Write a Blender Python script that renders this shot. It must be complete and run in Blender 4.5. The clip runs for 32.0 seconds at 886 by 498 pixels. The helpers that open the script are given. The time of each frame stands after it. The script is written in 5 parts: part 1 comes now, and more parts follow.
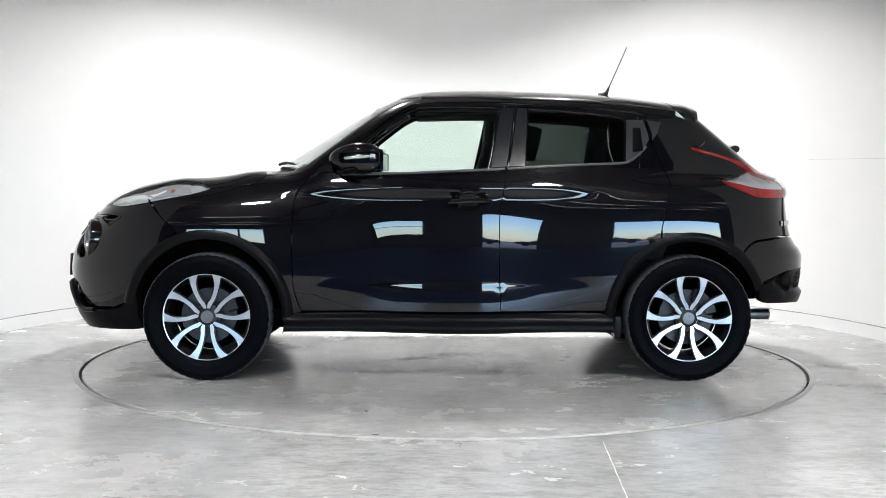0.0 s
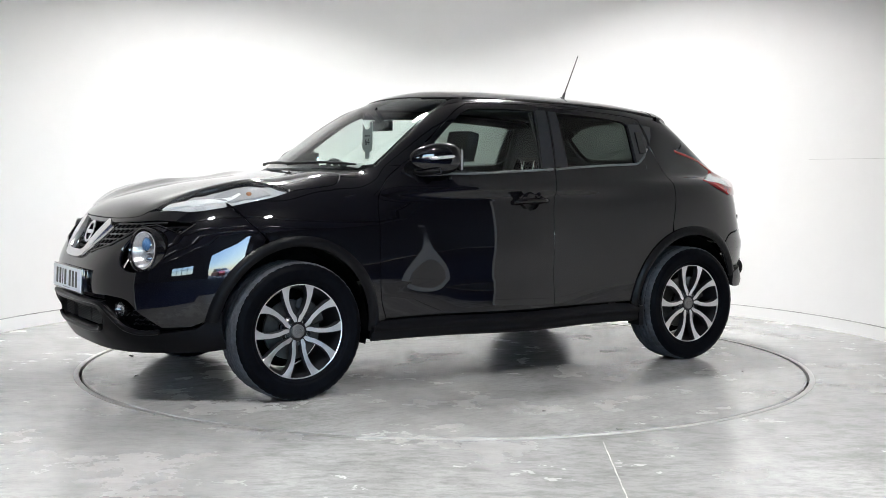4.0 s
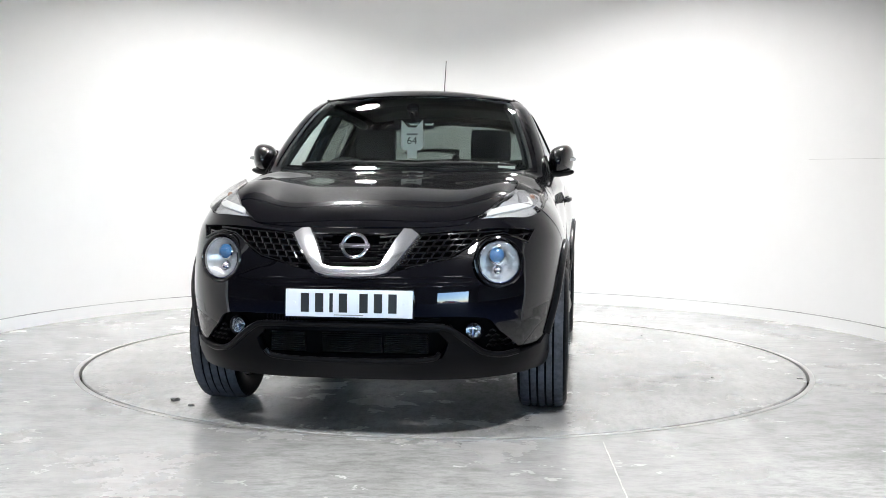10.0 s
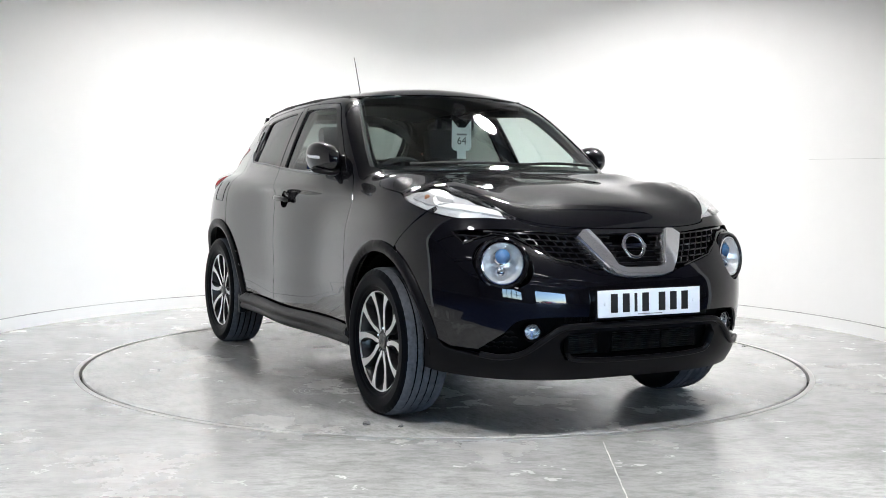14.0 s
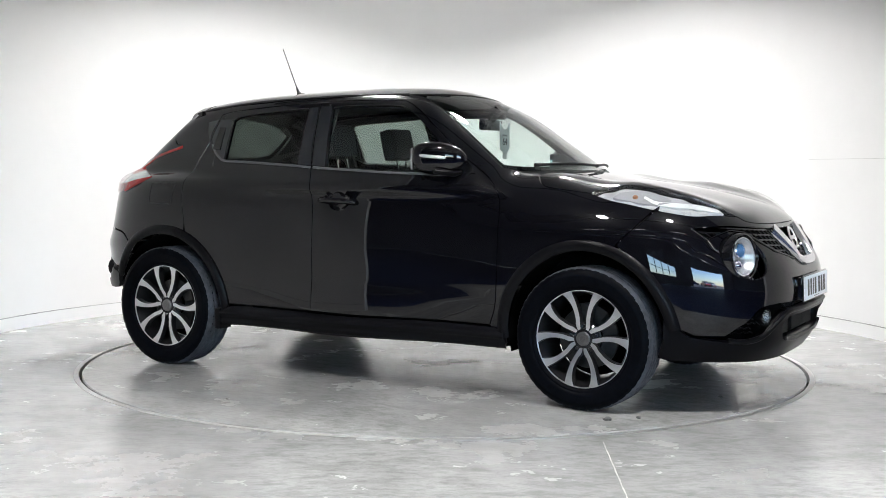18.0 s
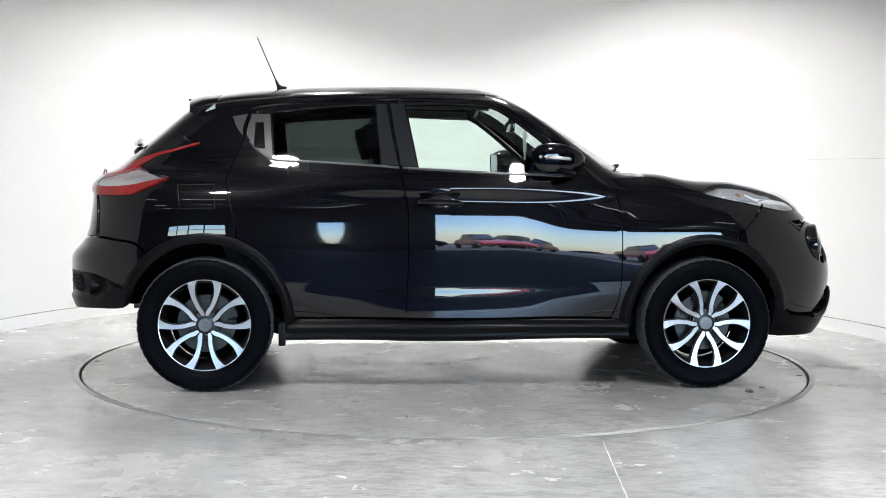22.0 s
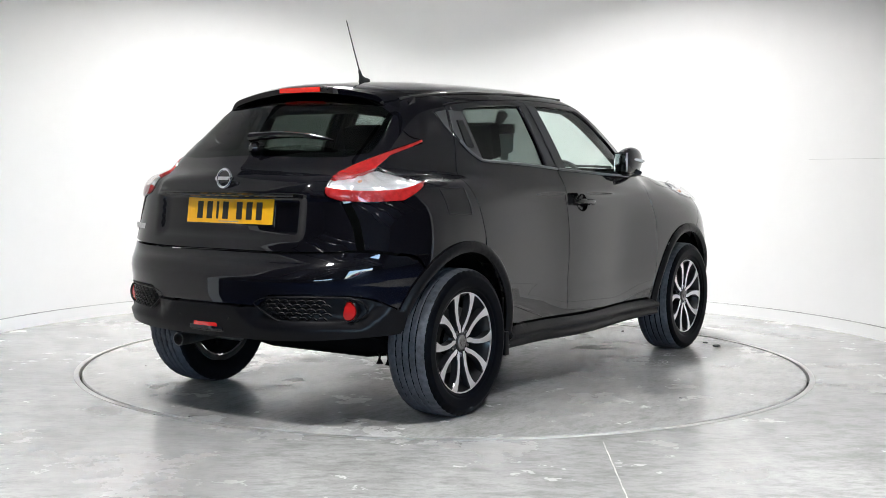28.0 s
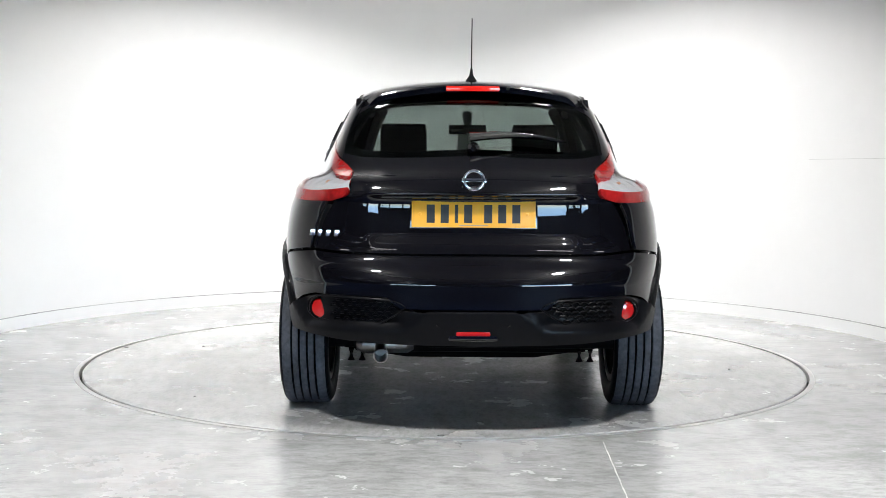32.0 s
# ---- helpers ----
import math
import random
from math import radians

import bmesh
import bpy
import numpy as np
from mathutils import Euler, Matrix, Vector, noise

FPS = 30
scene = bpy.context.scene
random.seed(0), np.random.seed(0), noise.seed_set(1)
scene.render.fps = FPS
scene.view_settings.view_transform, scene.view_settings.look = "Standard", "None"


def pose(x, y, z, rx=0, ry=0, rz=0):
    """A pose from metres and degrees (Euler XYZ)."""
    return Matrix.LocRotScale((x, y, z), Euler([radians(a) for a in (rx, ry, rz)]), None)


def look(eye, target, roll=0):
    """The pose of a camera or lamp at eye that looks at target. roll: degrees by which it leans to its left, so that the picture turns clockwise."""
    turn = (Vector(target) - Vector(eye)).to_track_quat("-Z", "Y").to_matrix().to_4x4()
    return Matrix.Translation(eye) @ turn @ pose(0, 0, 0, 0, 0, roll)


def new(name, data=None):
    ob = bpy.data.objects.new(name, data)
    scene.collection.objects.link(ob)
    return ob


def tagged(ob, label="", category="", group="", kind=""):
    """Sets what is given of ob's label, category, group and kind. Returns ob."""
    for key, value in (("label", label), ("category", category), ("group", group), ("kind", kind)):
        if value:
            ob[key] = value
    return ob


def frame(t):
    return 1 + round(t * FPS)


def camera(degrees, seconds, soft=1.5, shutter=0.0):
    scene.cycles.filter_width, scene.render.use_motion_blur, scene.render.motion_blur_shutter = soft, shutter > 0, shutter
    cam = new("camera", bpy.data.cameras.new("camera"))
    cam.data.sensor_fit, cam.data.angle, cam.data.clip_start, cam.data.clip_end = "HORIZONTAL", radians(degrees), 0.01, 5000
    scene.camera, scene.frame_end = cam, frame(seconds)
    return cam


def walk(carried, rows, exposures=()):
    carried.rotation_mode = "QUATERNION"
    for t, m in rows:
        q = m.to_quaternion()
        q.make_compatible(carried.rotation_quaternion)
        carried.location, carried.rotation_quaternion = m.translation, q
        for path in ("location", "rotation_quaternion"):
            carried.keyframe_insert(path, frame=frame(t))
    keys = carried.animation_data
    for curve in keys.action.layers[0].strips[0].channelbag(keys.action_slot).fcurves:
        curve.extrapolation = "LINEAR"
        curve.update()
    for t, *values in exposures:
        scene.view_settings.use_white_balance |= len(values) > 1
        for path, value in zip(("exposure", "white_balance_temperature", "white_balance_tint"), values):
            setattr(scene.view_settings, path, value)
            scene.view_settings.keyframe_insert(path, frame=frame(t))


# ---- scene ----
from mathutils.geometry import delaunay_2d_cdt

# ---- camera ----
# The turntable's axis is the origin, the floor is z = 0; the camera stands still on the -y side.
cam = camera(41.9, 32.0, soft=.85)
EYE = pose(0, -6.737, 1.085) @ pose(0, 0, 0, 0, 0, 0.097) @ pose(0, 0, 0, 90 - 3.717) @ pose(0, 0, 0, 0, 0, 0.392)
walk(cam, [(0, EYE), (32, EYE)])
TURN = [(0, 181.8), (.5, 184.7), (1, 187.85), (1.5, 191.35), (2, 195.2), (2.5, 199.35), (3, 203.62), (3.5, 207.9), (5.5, 224.9)] + [(t, 224.9 + 8.482 * (t - 5.5)) for t in range(8, 33, 2)]
CAR_X, CAR_Y = -.003, -.130

# ---- light ----
world = bpy.data.worlds.new("world")
scene.world = world
world.use_nodes = True
wn, wl = world.node_tree.nodes, world.node_tree.links
sky = wn.new("ShaderNodeTexSky")
sky.sky_type, sky.sun_disc, sky.sun_elevation, sky.sun_rotation = "NISHITA", False, radians(40), radians(110)
sky.air_density, sky.dust_density, sky.ozone_density = 1.0, .6, 6.0
wl.new(sky.outputs[0], wn["Background"].inputs[0])
wn["Background"].inputs[1].default_value = .15
sun = new("sun", bpy.data.lights.new("sun", "SUN"))
sun.data.energy, sun.data.angle, sun.data.color = 4, radians(.5), (1, .95, .88)
sun.matrix_world = look((20, -7.3, 17.9), (0, 0, 0))


def lamp(name, energy, size, at, to, spread=180, color=(1, .985, .977), shape="DISK", size_y=None):
    ob = new(name, bpy.data.lights.new(name, "AREA"))
    ob.data.shape, ob.data.size, ob.data.energy, ob.data.color, ob.data.spread = shape, size, energy, color, radians(spread)
    if size_y:
        ob.data.size_y = size_y
    ob.matrix_world = look(at, to)
    return ob


scene.view_settings.exposure = 3.9
HIGH_BAYS = [(-.92, 1.38, 3.72), (.92, 1.38, 3.72), (-1.25, -3.1, 3.62), (1.25, -3.1, 3.62)]
for px, py, pz in HIGH_BAYS:
    lamp("high_bay_light", 5.6 if py > 0 else 3.5, .27, (px, py, pz - .22), (px, py, 0), spread=113)
# strip lights under the shed roof; daylight comes in by the open doorway and the windows
STRIPS = [(x, y) for y in (-6.8, -10.0, -13.2) for x in (-5.4, -1.9, 1.9, 5.4)]
for px, py in STRIPS:
    lamp("strip_light", .4, 1.5, (px, py, 4.86), (px, py, 0), shape="RECTANGLE", size_y=.06, color=(.97, .97, 1))


# ---- materials ----
def material(name, color, rough=.5, metal=0.0, coat=0.0, grain=None, bump=None, vary=0.0, spec=.5, emit=0.0, rough_vary=0.0, coat_ior=1.5):
    """Principled surface. grain: scale of its fine pattern; vary: how far the colour swings at two scales; bump: (scale, strength, distance)."""
    m = bpy.data.materials.new(name)
    m.use_nodes = True
    n, l = m.node_tree.nodes, m.node_tree.links
    b = n["Principled BSDF"]
    b.inputs["Base Color"].default_value = (*color, 1)
    b.inputs["Roughness"].default_value, b.inputs["Metallic"].default_value = rough, metal
    b.inputs["Coat Weight"].default_value, b.inputs["Coat Roughness"].default_value = coat, .02
    b.inputs["Specular IOR Level"].default_value, b.inputs["Coat IOR"].default_value = spec, coat_ior
    if emit:
        b.inputs["Emission Color"].default_value, b.inputs["Emission Strength"].default_value = (*color, 1), emit
    co = n.new("ShaderNodeTexCoord")
    if vary:
        big, small = n.new("ShaderNodeTexNoise"), n.new("ShaderNodeTexNoise")
        for t, s, d in ((big, (grain or 8) * .12, 4), (small, grain or 8, 6)):
            t.inputs["Scale"].default_value, t.inputs["Detail"].default_value, t.inputs["Roughness"].default_value = s, d, .6
            l.new(co.outputs["Object"], t.inputs["Vector"])
        mix = n.new("ShaderNodeMath")
        mix.operation = "ADD"
        l.new(big.outputs["Fac"], mix.inputs[0]), l.new(small.outputs["Fac"], mix.inputs[1])
        ramp = n.new("ShaderNodeValToRGB")
        ramp.color_ramp.elements[0].position, ramp.color_ramp.elements[1].position = .35, .65
        half = n.new("ShaderNodeMath")
        half.operation = "MULTIPLY"
        half.inputs[1].default_value = .5
        l.new(mix.outputs[0], half.inputs[0]), l.new(half.outputs[0], ramp.inputs[0])
        ramp.color_ramp.elements[0].color = (*[c * (1 - vary) for c in color], 1)
        ramp.color_ramp.elements[1].color = (*[min(1, c * (1 + vary)) for c in color], 1)
        l.new(ramp.outputs[0], b.inputs["Base Color"])
        if rough_vary:
            rr = n.new("ShaderNodeMapRange")
            rr.inputs[3].default_value, rr.inputs[4].default_value = rough - rough_vary, rough + rough_vary
            l.new(half.outputs[0], rr.inputs[0]), l.new(rr.outputs[0], b.inputs["Roughness"])
    if bump:
        t, u = n.new("ShaderNodeTexNoise"), n.new("ShaderNodeBump")
        t.inputs["Scale"].default_value, t.inputs["Detail"].default_value = bump[0], 5
        u.inputs["Strength"].default_value, u.inputs["Distance"].default_value = bump[1], bump[2]
        l.new(co.outputs["Object"], t.inputs["Vector"]), l.new(t.outputs["Fac"], u.inputs["Height"]), l.new(u.outputs[0], b.inputs["Normal"])
    return m


def pane(name, tint, rough=.0, base=.06):
    """Thin sheet of glass: clear or tinted, with the gloss of its Fresnel."""
    m = bpy.data.materials.new(name)
    m.use_nodes = True
    n, l = m.node_tree.nodes, m.node_tree.links
    n.remove(n["Principled BSDF"])
    clear, gloss, mix, face = n.new("ShaderNodeBsdfTransparent"), n.new("ShaderNodeBsdfGlossy"), n.new("ShaderNodeMixShader"), n.new("ShaderNodeLayerWeight")
    power, scale = n.new("ShaderNodeMath"), n.new("ShaderNodeMath")
    face.inputs[0].default_value = .5
    power.operation, power.inputs[1].default_value = "POWER", 5
    scale.operation, scale.inputs[1].default_value, scale.inputs[2].default_value = "MULTIPLY_ADD", .92, base
    clear.inputs[0].default_value, gloss.inputs["Roughness"].default_value = (*tint, 1), rough
    l.new(face.outputs["Facing"], power.inputs[0]), l.new(power.outputs[0], scale.inputs[0]), l.new(scale.outputs[0], mix.inputs[0])
    l.new(clear.outputs[0], mix.inputs[1]), l.new(gloss.outputs[0], mix.inputs[2])
    l.new(mix.outputs[0], n["Material Output"].inputs[0])
    return m


PAINT = material("black_paint", (.003, .003, .0045), .3, coat=1.0, spec=.03, coat_ior=1.56)
BLACK_PLASTIC = material("black_grained_plastic", (.004, .004, .005), .32, spec=.14, grain=60, vary=.25, bump=(900, .12, .001))
GLOSS_BLACK = material("gloss_black_plastic", (.006, .006, .007), .08, coat=.6)
SATIN_FILM = material("satin_black_film", (.022, .023, .027), .22)
TRIM_GREY = material("satin_grey_plastic", (.05, .051, .054), .34, spec=.4, grain=60, vary=.15)
BELT = material("satin_grey_strip", (.11, .112, .118), .3)
MESH_BLACK = material("shiny_black_mesh", (.003, .003, .004), .3, spec=.10)
DARK = material("dark_lining", (.002, .002, .0025), .8, spec=.04, grain=30, vary=.3)
RUBBER = material("rubber_seal", (.010, .010, .011), .6, grain=80, vary=.2)
TYRE = material("tyre_rubber", (.0025, .003, .0045), .42, spec=.035, grain=50, vary=.35, bump=(400, .1, .001), rough_vary=.12)
CHROME_SATIN = material("bright_chrome_trim", (.82, .82, .83), .13, metal=.88)
MIRROR = material("tinted_mirror", (.45, .47, .5), .02, metal=1.0)
CHROME = material("chrome", (.82, .83, .85), .06, metal=1.0)
# dusty tread; its lighter blue-grey also holds the shed's cool fill light
TREAD = material("dusty_fill_lit_tread", (.062, .067, .078), .7, spec=.2, grain=50, vary=.4, bump=(300, .2, .001))
ALLOY = material("machined_alloy", (.66, .66, .665), .3, metal=.88, grain=40, vary=.06, rough_vary=.06)
BRAKE_IRON = material("brake_iron", (.07, .07, .07), .45, metal=.9, grain=30, vary=.2)
ALLOY_DARK = material("dark_grey_alloy_paint", (.016, .016, .018), .3, metal=.3, coat=.3)
STEEL = material("grey_steel", (.26, .255, .25), .38, metal=1.0, grain=30, vary=.2)
RED_LENS = material("red_lens", (.33, .009, .009), .25, coat=1.0, grain=45, vary=.4, bump=(90, .6, .004))
RED_GLOW = material("lit_red_lens", (.75, .02, .012), .1, coat=1.0, emit=.02)
WING_BACK = material("white_lamp_lining", (.78, .79, .81), .2, metal=.4, bump=(60, .4, .004))
RED_REFLECTOR = material("red_reflector", (.55, .014, .012), .15, coat=1.0)
LENS_BACK = material("silver_reflector", (.78, .79, .81), .14, metal=.55, bump=(70, .5, .004))
HEAD_CHROME = material("faceted_chrome", (.72, .72, .73), .14, metal=.65, bump=(55, .6, .006))
FOG_CHROME = material("dim_reflector", (.45, .46, .48), .12, metal=.95, bump=(60, .5, .006))
AMBER = material("amber_bulb", (.38, .19, .11), .2)
BLUE_LENS = material("blue_projector_lens", (.06, .17, .36), .05, coat=1.0)
FABRIC = material("black_seat_fabric", (.022, .022, .025), .85, grain=120, vary=.3, bump=(600, .3, .001))
TRIM = material("charcoal_trim_plastic", (.03, .03, .033), .55, grain=60, vary=.2, bump=(700, .15, .001))
WHITE_CARD = material("white_card", (.82, .84, .83), .5, grain=20, vary=.03)
PLATE_WHITE = material("white_plate_film", (.80, .84, .90), .3)
PLATE_YELLOW = material("yellow_plate_film", (.85, .42, .015), .3)
INK = material("black_ink", (.012, .012, .013), .4)
GREY_INK = material("grey_ink", (.25, .25, .26), .5)
GLASS_FRONT = pane("clear_green_glass", (.80, .88, .84))
GLASS_SCREEN = pane("windscreen_glass", (.78, .84, .82), base=.075)
GLASS_DARK = pane("privacy_glass", (.17, .20, .185), base=.042)
LENS_CLEAR = pane("clear_lens", (.97, .97, .97))
WALL_WHITE = material("white_wall_paint", (.80, .797, .792), .55, grain=5, vary=.015, bump=(160, .05, .002))
CEILING_MAT = material("grey_ceiling_paint", (.48, .48, .48), .8, grain=4, vary=.08)
STEEL_TRIM = material("floor_ring_metal", (.52, .52, .51), .45, metal=.7, grain=24, vary=.15)
BAY_GLOW = material("glowing_diffuser", (1, .99, .98), .4, emit=4.0)
SHED_WALL = material("dark_shed_cladding", (.05, .055, .065), .6, grain=3, vary=.2)
SHED_FLOOR = material("dark_blue_floor_paint", (.010, .022, .075), .6, spec=.012, grain=5, vary=.3, rough_vary=.08)
TARMAC = material("tarmac", (.035, .042, .06), .85, grain=6, vary=.3)


def concrete(name, base, scale, seed):
    """Power-floated concrete: cloudy greys, trowel streaks, scratches and worn gloss."""
    m = bpy.data.materials.new(name)
    m.use_nodes = True
    n, l = m.node_tree.nodes, m.node_tree.links
    b = n["Principled BSDF"]
    co, mp = n.new("ShaderNodeTexCoord"), n.new("ShaderNodeMapping")
    mp.inputs["Location"].default_value = (seed, seed * 1.7, 0)
    l.new(co.outputs["Object"], mp.inputs[0])

    def tex(s, detail, rough, stretch=None, distort=0.0):
        t = n.new("ShaderNodeTexNoise")
        t.inputs["Scale"].default_value, t.inputs["Detail"].default_value, t.inputs["Roughness"].default_value, t.inputs["Distortion"].default_value = s, detail, rough, distort
        if stretch:
            q = n.new("ShaderNodeMapping")
            q.inputs["Scale"].default_value, q.inputs["Rotation"].default_value = stretch[0], (0, 0, stretch[1])
            l.new(mp.outputs[0], q.inputs[0]), l.new(q.outputs[0], t.inputs[0])
        else:
            l.new(mp.outputs[0], t.inputs[0])
        return t

    def ramp(src, a, b_, ca, cb):
        r = n.new("ShaderNodeValToRGB")
        r.color_ramp.elements[0].position, r.color_ramp.elements[1].position = a, b_
        r.color_ramp.elements[0].color, r.color_ramp.elements[1].color = (*ca, 1), (*cb, 1)
        l.new(src.outputs["Fac"], r.inputs[0])
        return r

    def mult(a, b_, f=1.0):
        x = n.new("ShaderNodeMix")
        x.data_type, x.blend_type = "RGBA", "MULTIPLY"
        x.inputs[0].default_value = f
        l.new(a, x.inputs[6]), l.new(b_, x.inputs[7])
        return x.outputs[2]

    clouds = ramp(tex(scale, 7, .6, None, .3), .28, .74, [c * .78 for c in base], [min(1, c * 1.08) for c in base])
    streak = ramp(tex(scale * 2.2, 6, .66, ((1, .28, 1), .4), .3), .30, .62, (.72, .72, .72), (1, 1, 1))
    scuff = ramp(tex(scale * 9, 8, .75, ((.5, 1, 1), -.5)), .40, .54, (.72, .72, .72), (1, 1, 1))
    fine = ramp(tex(scale * 30, 8, .8, ((.4, 1, 1), .7), .4), .42, .53, (.70, .70, .70), (1, 1, 1))
    col = mult(mult(mult(clouds.outputs[0], streak.outputs[0], .85), scuff.outputs[0], .8), fine.outputs[0], .6)
    l.new(col, b.inputs["Base Color"])
    rr = ramp(tex(scale * 1.6, 6, .65), .3, .7, (.12, .12, .12), (.34, .34, .34))
    l.new(rr.outputs[0], b.inputs["Roughness"])
    u, t = n.new("ShaderNodeBump"), tex(38, 6, .6)
    u.inputs["Strength"].default_value, u.inputs["Distance"].default_value = .12, .004
    l.new(t.outputs["Fac"], u.inputs["Height"]), l.new(u.outputs[0], b.inputs["Normal"])
    b.inputs["Specular IOR Level"].default_value = .45
    return m


CONCRETE = concrete("floor_concrete", (.50, .50, .495), 1.1, 3.0)
CONCRETE_DISC = concrete("turntable_concrete", (.50, .50, .49), 1.5, 9.0)


# ---- building helpers ----
def link(name, verts, faces, mat, parent=None, label="", smooth=False, normals=None):
    me = bpy.data.meshes.new(name)
    me.from_pydata([tuple(v) for v in verts], [], [tuple(f) for f in faces])
    for m in (mat if isinstance(mat, (list, tuple)) else [mat]):
        me.materials.append(m)
    if smooth:
        me.polygons.foreach_set("use_smooth", [True] * len(me.polygons))
    if normals is not None:
        me.normals_split_custom_set_from_vertices([tuple(v) for v in normals])
    me.update()
    ob = new(name, me)
    if parent:
        ob.parent = parent
    if label:
        tagged(ob, label)
    return ob


def part(name, bm, mat, parent, label="", smooth=True, angle=35, at=None):
    """Links a bmesh as one mesh object under a thing or a part."""
    me = bpy.data.meshes.new(name)
    bmesh.ops.recalc_face_normals(bm, faces=bm.faces)
    if smooth:
        for f in bm.faces:
            f.smooth = True
        for e in bm.edges:
            e.smooth = len(e.link_faces) == 2 and e.calc_face_angle(0) < radians(angle)
    bm.to_mesh(me)
    bm.free()
    me.materials.append(mat)
    ob = new(name, me)
    ob.parent = parent
    if at is not None:
        ob.matrix_basis = at
    if label:
        tagged(ob, label)
    return ob


def group(name, m=None):
    ob = new(name)
    if m:
        ob.matrix_basis = m
    return ob


def box(bm, x0, x1, y0, y1, z0, z1, bevel=0.0, m=None):
    vs = [bm.verts.new((x, y, z)) for x in (x0, x1) for y in (y0, y1) for z in (z0, z1)]
    for f in ((0, 1, 3, 2), (4, 6, 7, 5), (0, 4, 5, 1), (2, 3, 7, 6), (0, 2, 6, 4), (1, 5, 7, 3)):
        bm.faces.new([vs[i] for i in f])
    if bevel:
        es = list({e for v in vs for e in v.link_edges})
        r = bmesh.ops.bevel(bm, geom=es, offset=bevel, segments=2, affect="EDGES", profile=.7)
        vs = list({v for f in r["faces"] for v in f.verts} | {v for v in vs if v.is_valid})
    if m:
        bmesh.ops.transform(bm, matrix=m, verts=vs)
    return bm


def lathe(bm, profile, steps=48, axis="z", m=None, close=False):
    """Turns (radius, height) pairs about an axis."""
    rings = []
    for r, h in profile:
        ring = []
        for i in range(steps):
            a = 2 * math.pi * i / steps
            c, s = r * math.cos(a), r * math.sin(a)
            p = {"z": (c, s, h), "y": (c, h, s), "x": (h, c, s)}[axis]
            ring.append(bm.verts.new(m @ Vector(p) if m else p))
        rings.append(ring)
    if close:
        rings.append(rings[0])
    for a, b in zip(rings, rings[1:]):
        for i in range(steps):
            j = (i + 1) % steps
            bm.faces.new((a[i], a[j], b[j], b[i]))
    if not close:
        for ring, (r, h) in ((rings[0], profile[0]), (rings[-1], profile[-1])):
            if r < .03:
                try:
                    bm.faces.new(ring)
                except ValueError:
                    pass
    return bm


def tube(bm, points, radius, steps=10, closed=False, flat=1.0, up=(0, 0, 1)):
    """Sweeps a round or oval section along points; radius may be a list."""
    pts = [Vector(p) for p in points]
    rs = radius if isinstance(radius, (list, tuple)) else [radius] * len(pts)
    rings = []
    for i, p in enumerate(pts):
        a = pts[i - 1] if i or closed else pts[i]
        b = pts[(i + 1) % len(pts)] if i < len(pts) - 1 or closed else pts[i]
        d = (b - a).normalized()
        u = Vector(up)
        s = d.cross(u)
        s = s.normalized() if s.length > 1e-4 else d.cross(Vector((1, 0, 0))).normalized()
        u = s.cross(d)
        rings.append([bm.verts.new(p + (s * math.cos(t) + u * math.sin(t) * flat) * rs[i]) for t in (2 * math.pi * k / steps for k in range(steps))])
    n = len(rings)
    for i in range(n if closed else n - 1):
        a, b = rings[i], rings[(i + 1) % n]
        for k in range(steps):
            bm.faces.new((a[k], a[(k + 1) % steps], b[(k + 1) % steps], b[k]))
    if not closed:
        bm.faces.new(rings[0]), bm.faces.new(rings[-1])
    return bm


def ring_sheet(bm, r0, r1, z, steps=160, depth=0.0):
    """A flat ring, with inner and outer walls of a depth."""
    def loop(r, h):
        return [bm.verts.new((r * math.cos(2 * math.pi * i / steps), r * math.sin(2 * math.pi * i / steps), h)) for i in range(steps)]
    loops = [loop(r0, z), loop(r1, z)]
    if depth:
        loops = [loop(r0, z - depth)] + loops + [loop(r1, z - depth)]
    for a, b in zip(loops, loops[1:]):
        for i in range(steps):
            j = (i + 1) % steps
            bm.faces.new((a[i], b[i], b[j], a[j]))
    return bm
# ---- the studio ----
DISC_R = 2.032
bm = bmesh.new()
# floor: one sheet with a round hole for the turntable
N = 160
inner = [bm.verts.new((2.074 * math.cos(2 * math.pi * i / N), 2.074 * math.sin(2 * math.pi * i / N), 0)) for i in range(N)]
FRONT_EDGE = 3.1


def edge_of(i, far, side, front, back):
    """Where direction i from the axis meets a circle or the sides of a rectangle."""
    c, s = math.cos(2 * math.pi * i / N), math.sin(2 * math.pi * i / N)
    k = min(far, side / max(abs(c), 1e-6), (front if s < 0 else back) / max(abs(s), 1e-6))
    return c * k, s * k


outer = [bm.verts.new((*edge_of(i, 3.34, 13, FRONT_EDGE, 6), 0)) for i in range(N)]
for i in range(N):
    j = (i + 1) % N
    bm.faces.new((inner[i], outer[i], outer[j], inner[j]))
floor = part("floor", bm, CONCRETE, None, "grey polished concrete studio floor with cloudy wear", smooth=False)
tagged(floor, kind="structure", category="floor")

bm = bmesh.new()
near_ = [bm.verts.new((*edge_of(i, 3.0, 13, 3.0, 6), -.003)) for i in range(N)]
far_ = [bm.verts.new((*edge_of(i, 99, 13, 16.2, 6), -.003)) for i in range(N)]
for i in range(N):
    j = (i + 1) % N
    bm.faces.new((near_[i], far_[i], far_[j], near_[j]))
tagged(part("floor_shed", bm, SHED_FLOOR, None, "dark painted shed floor in front of the studio", smooth=False), kind="structure", category="floor")

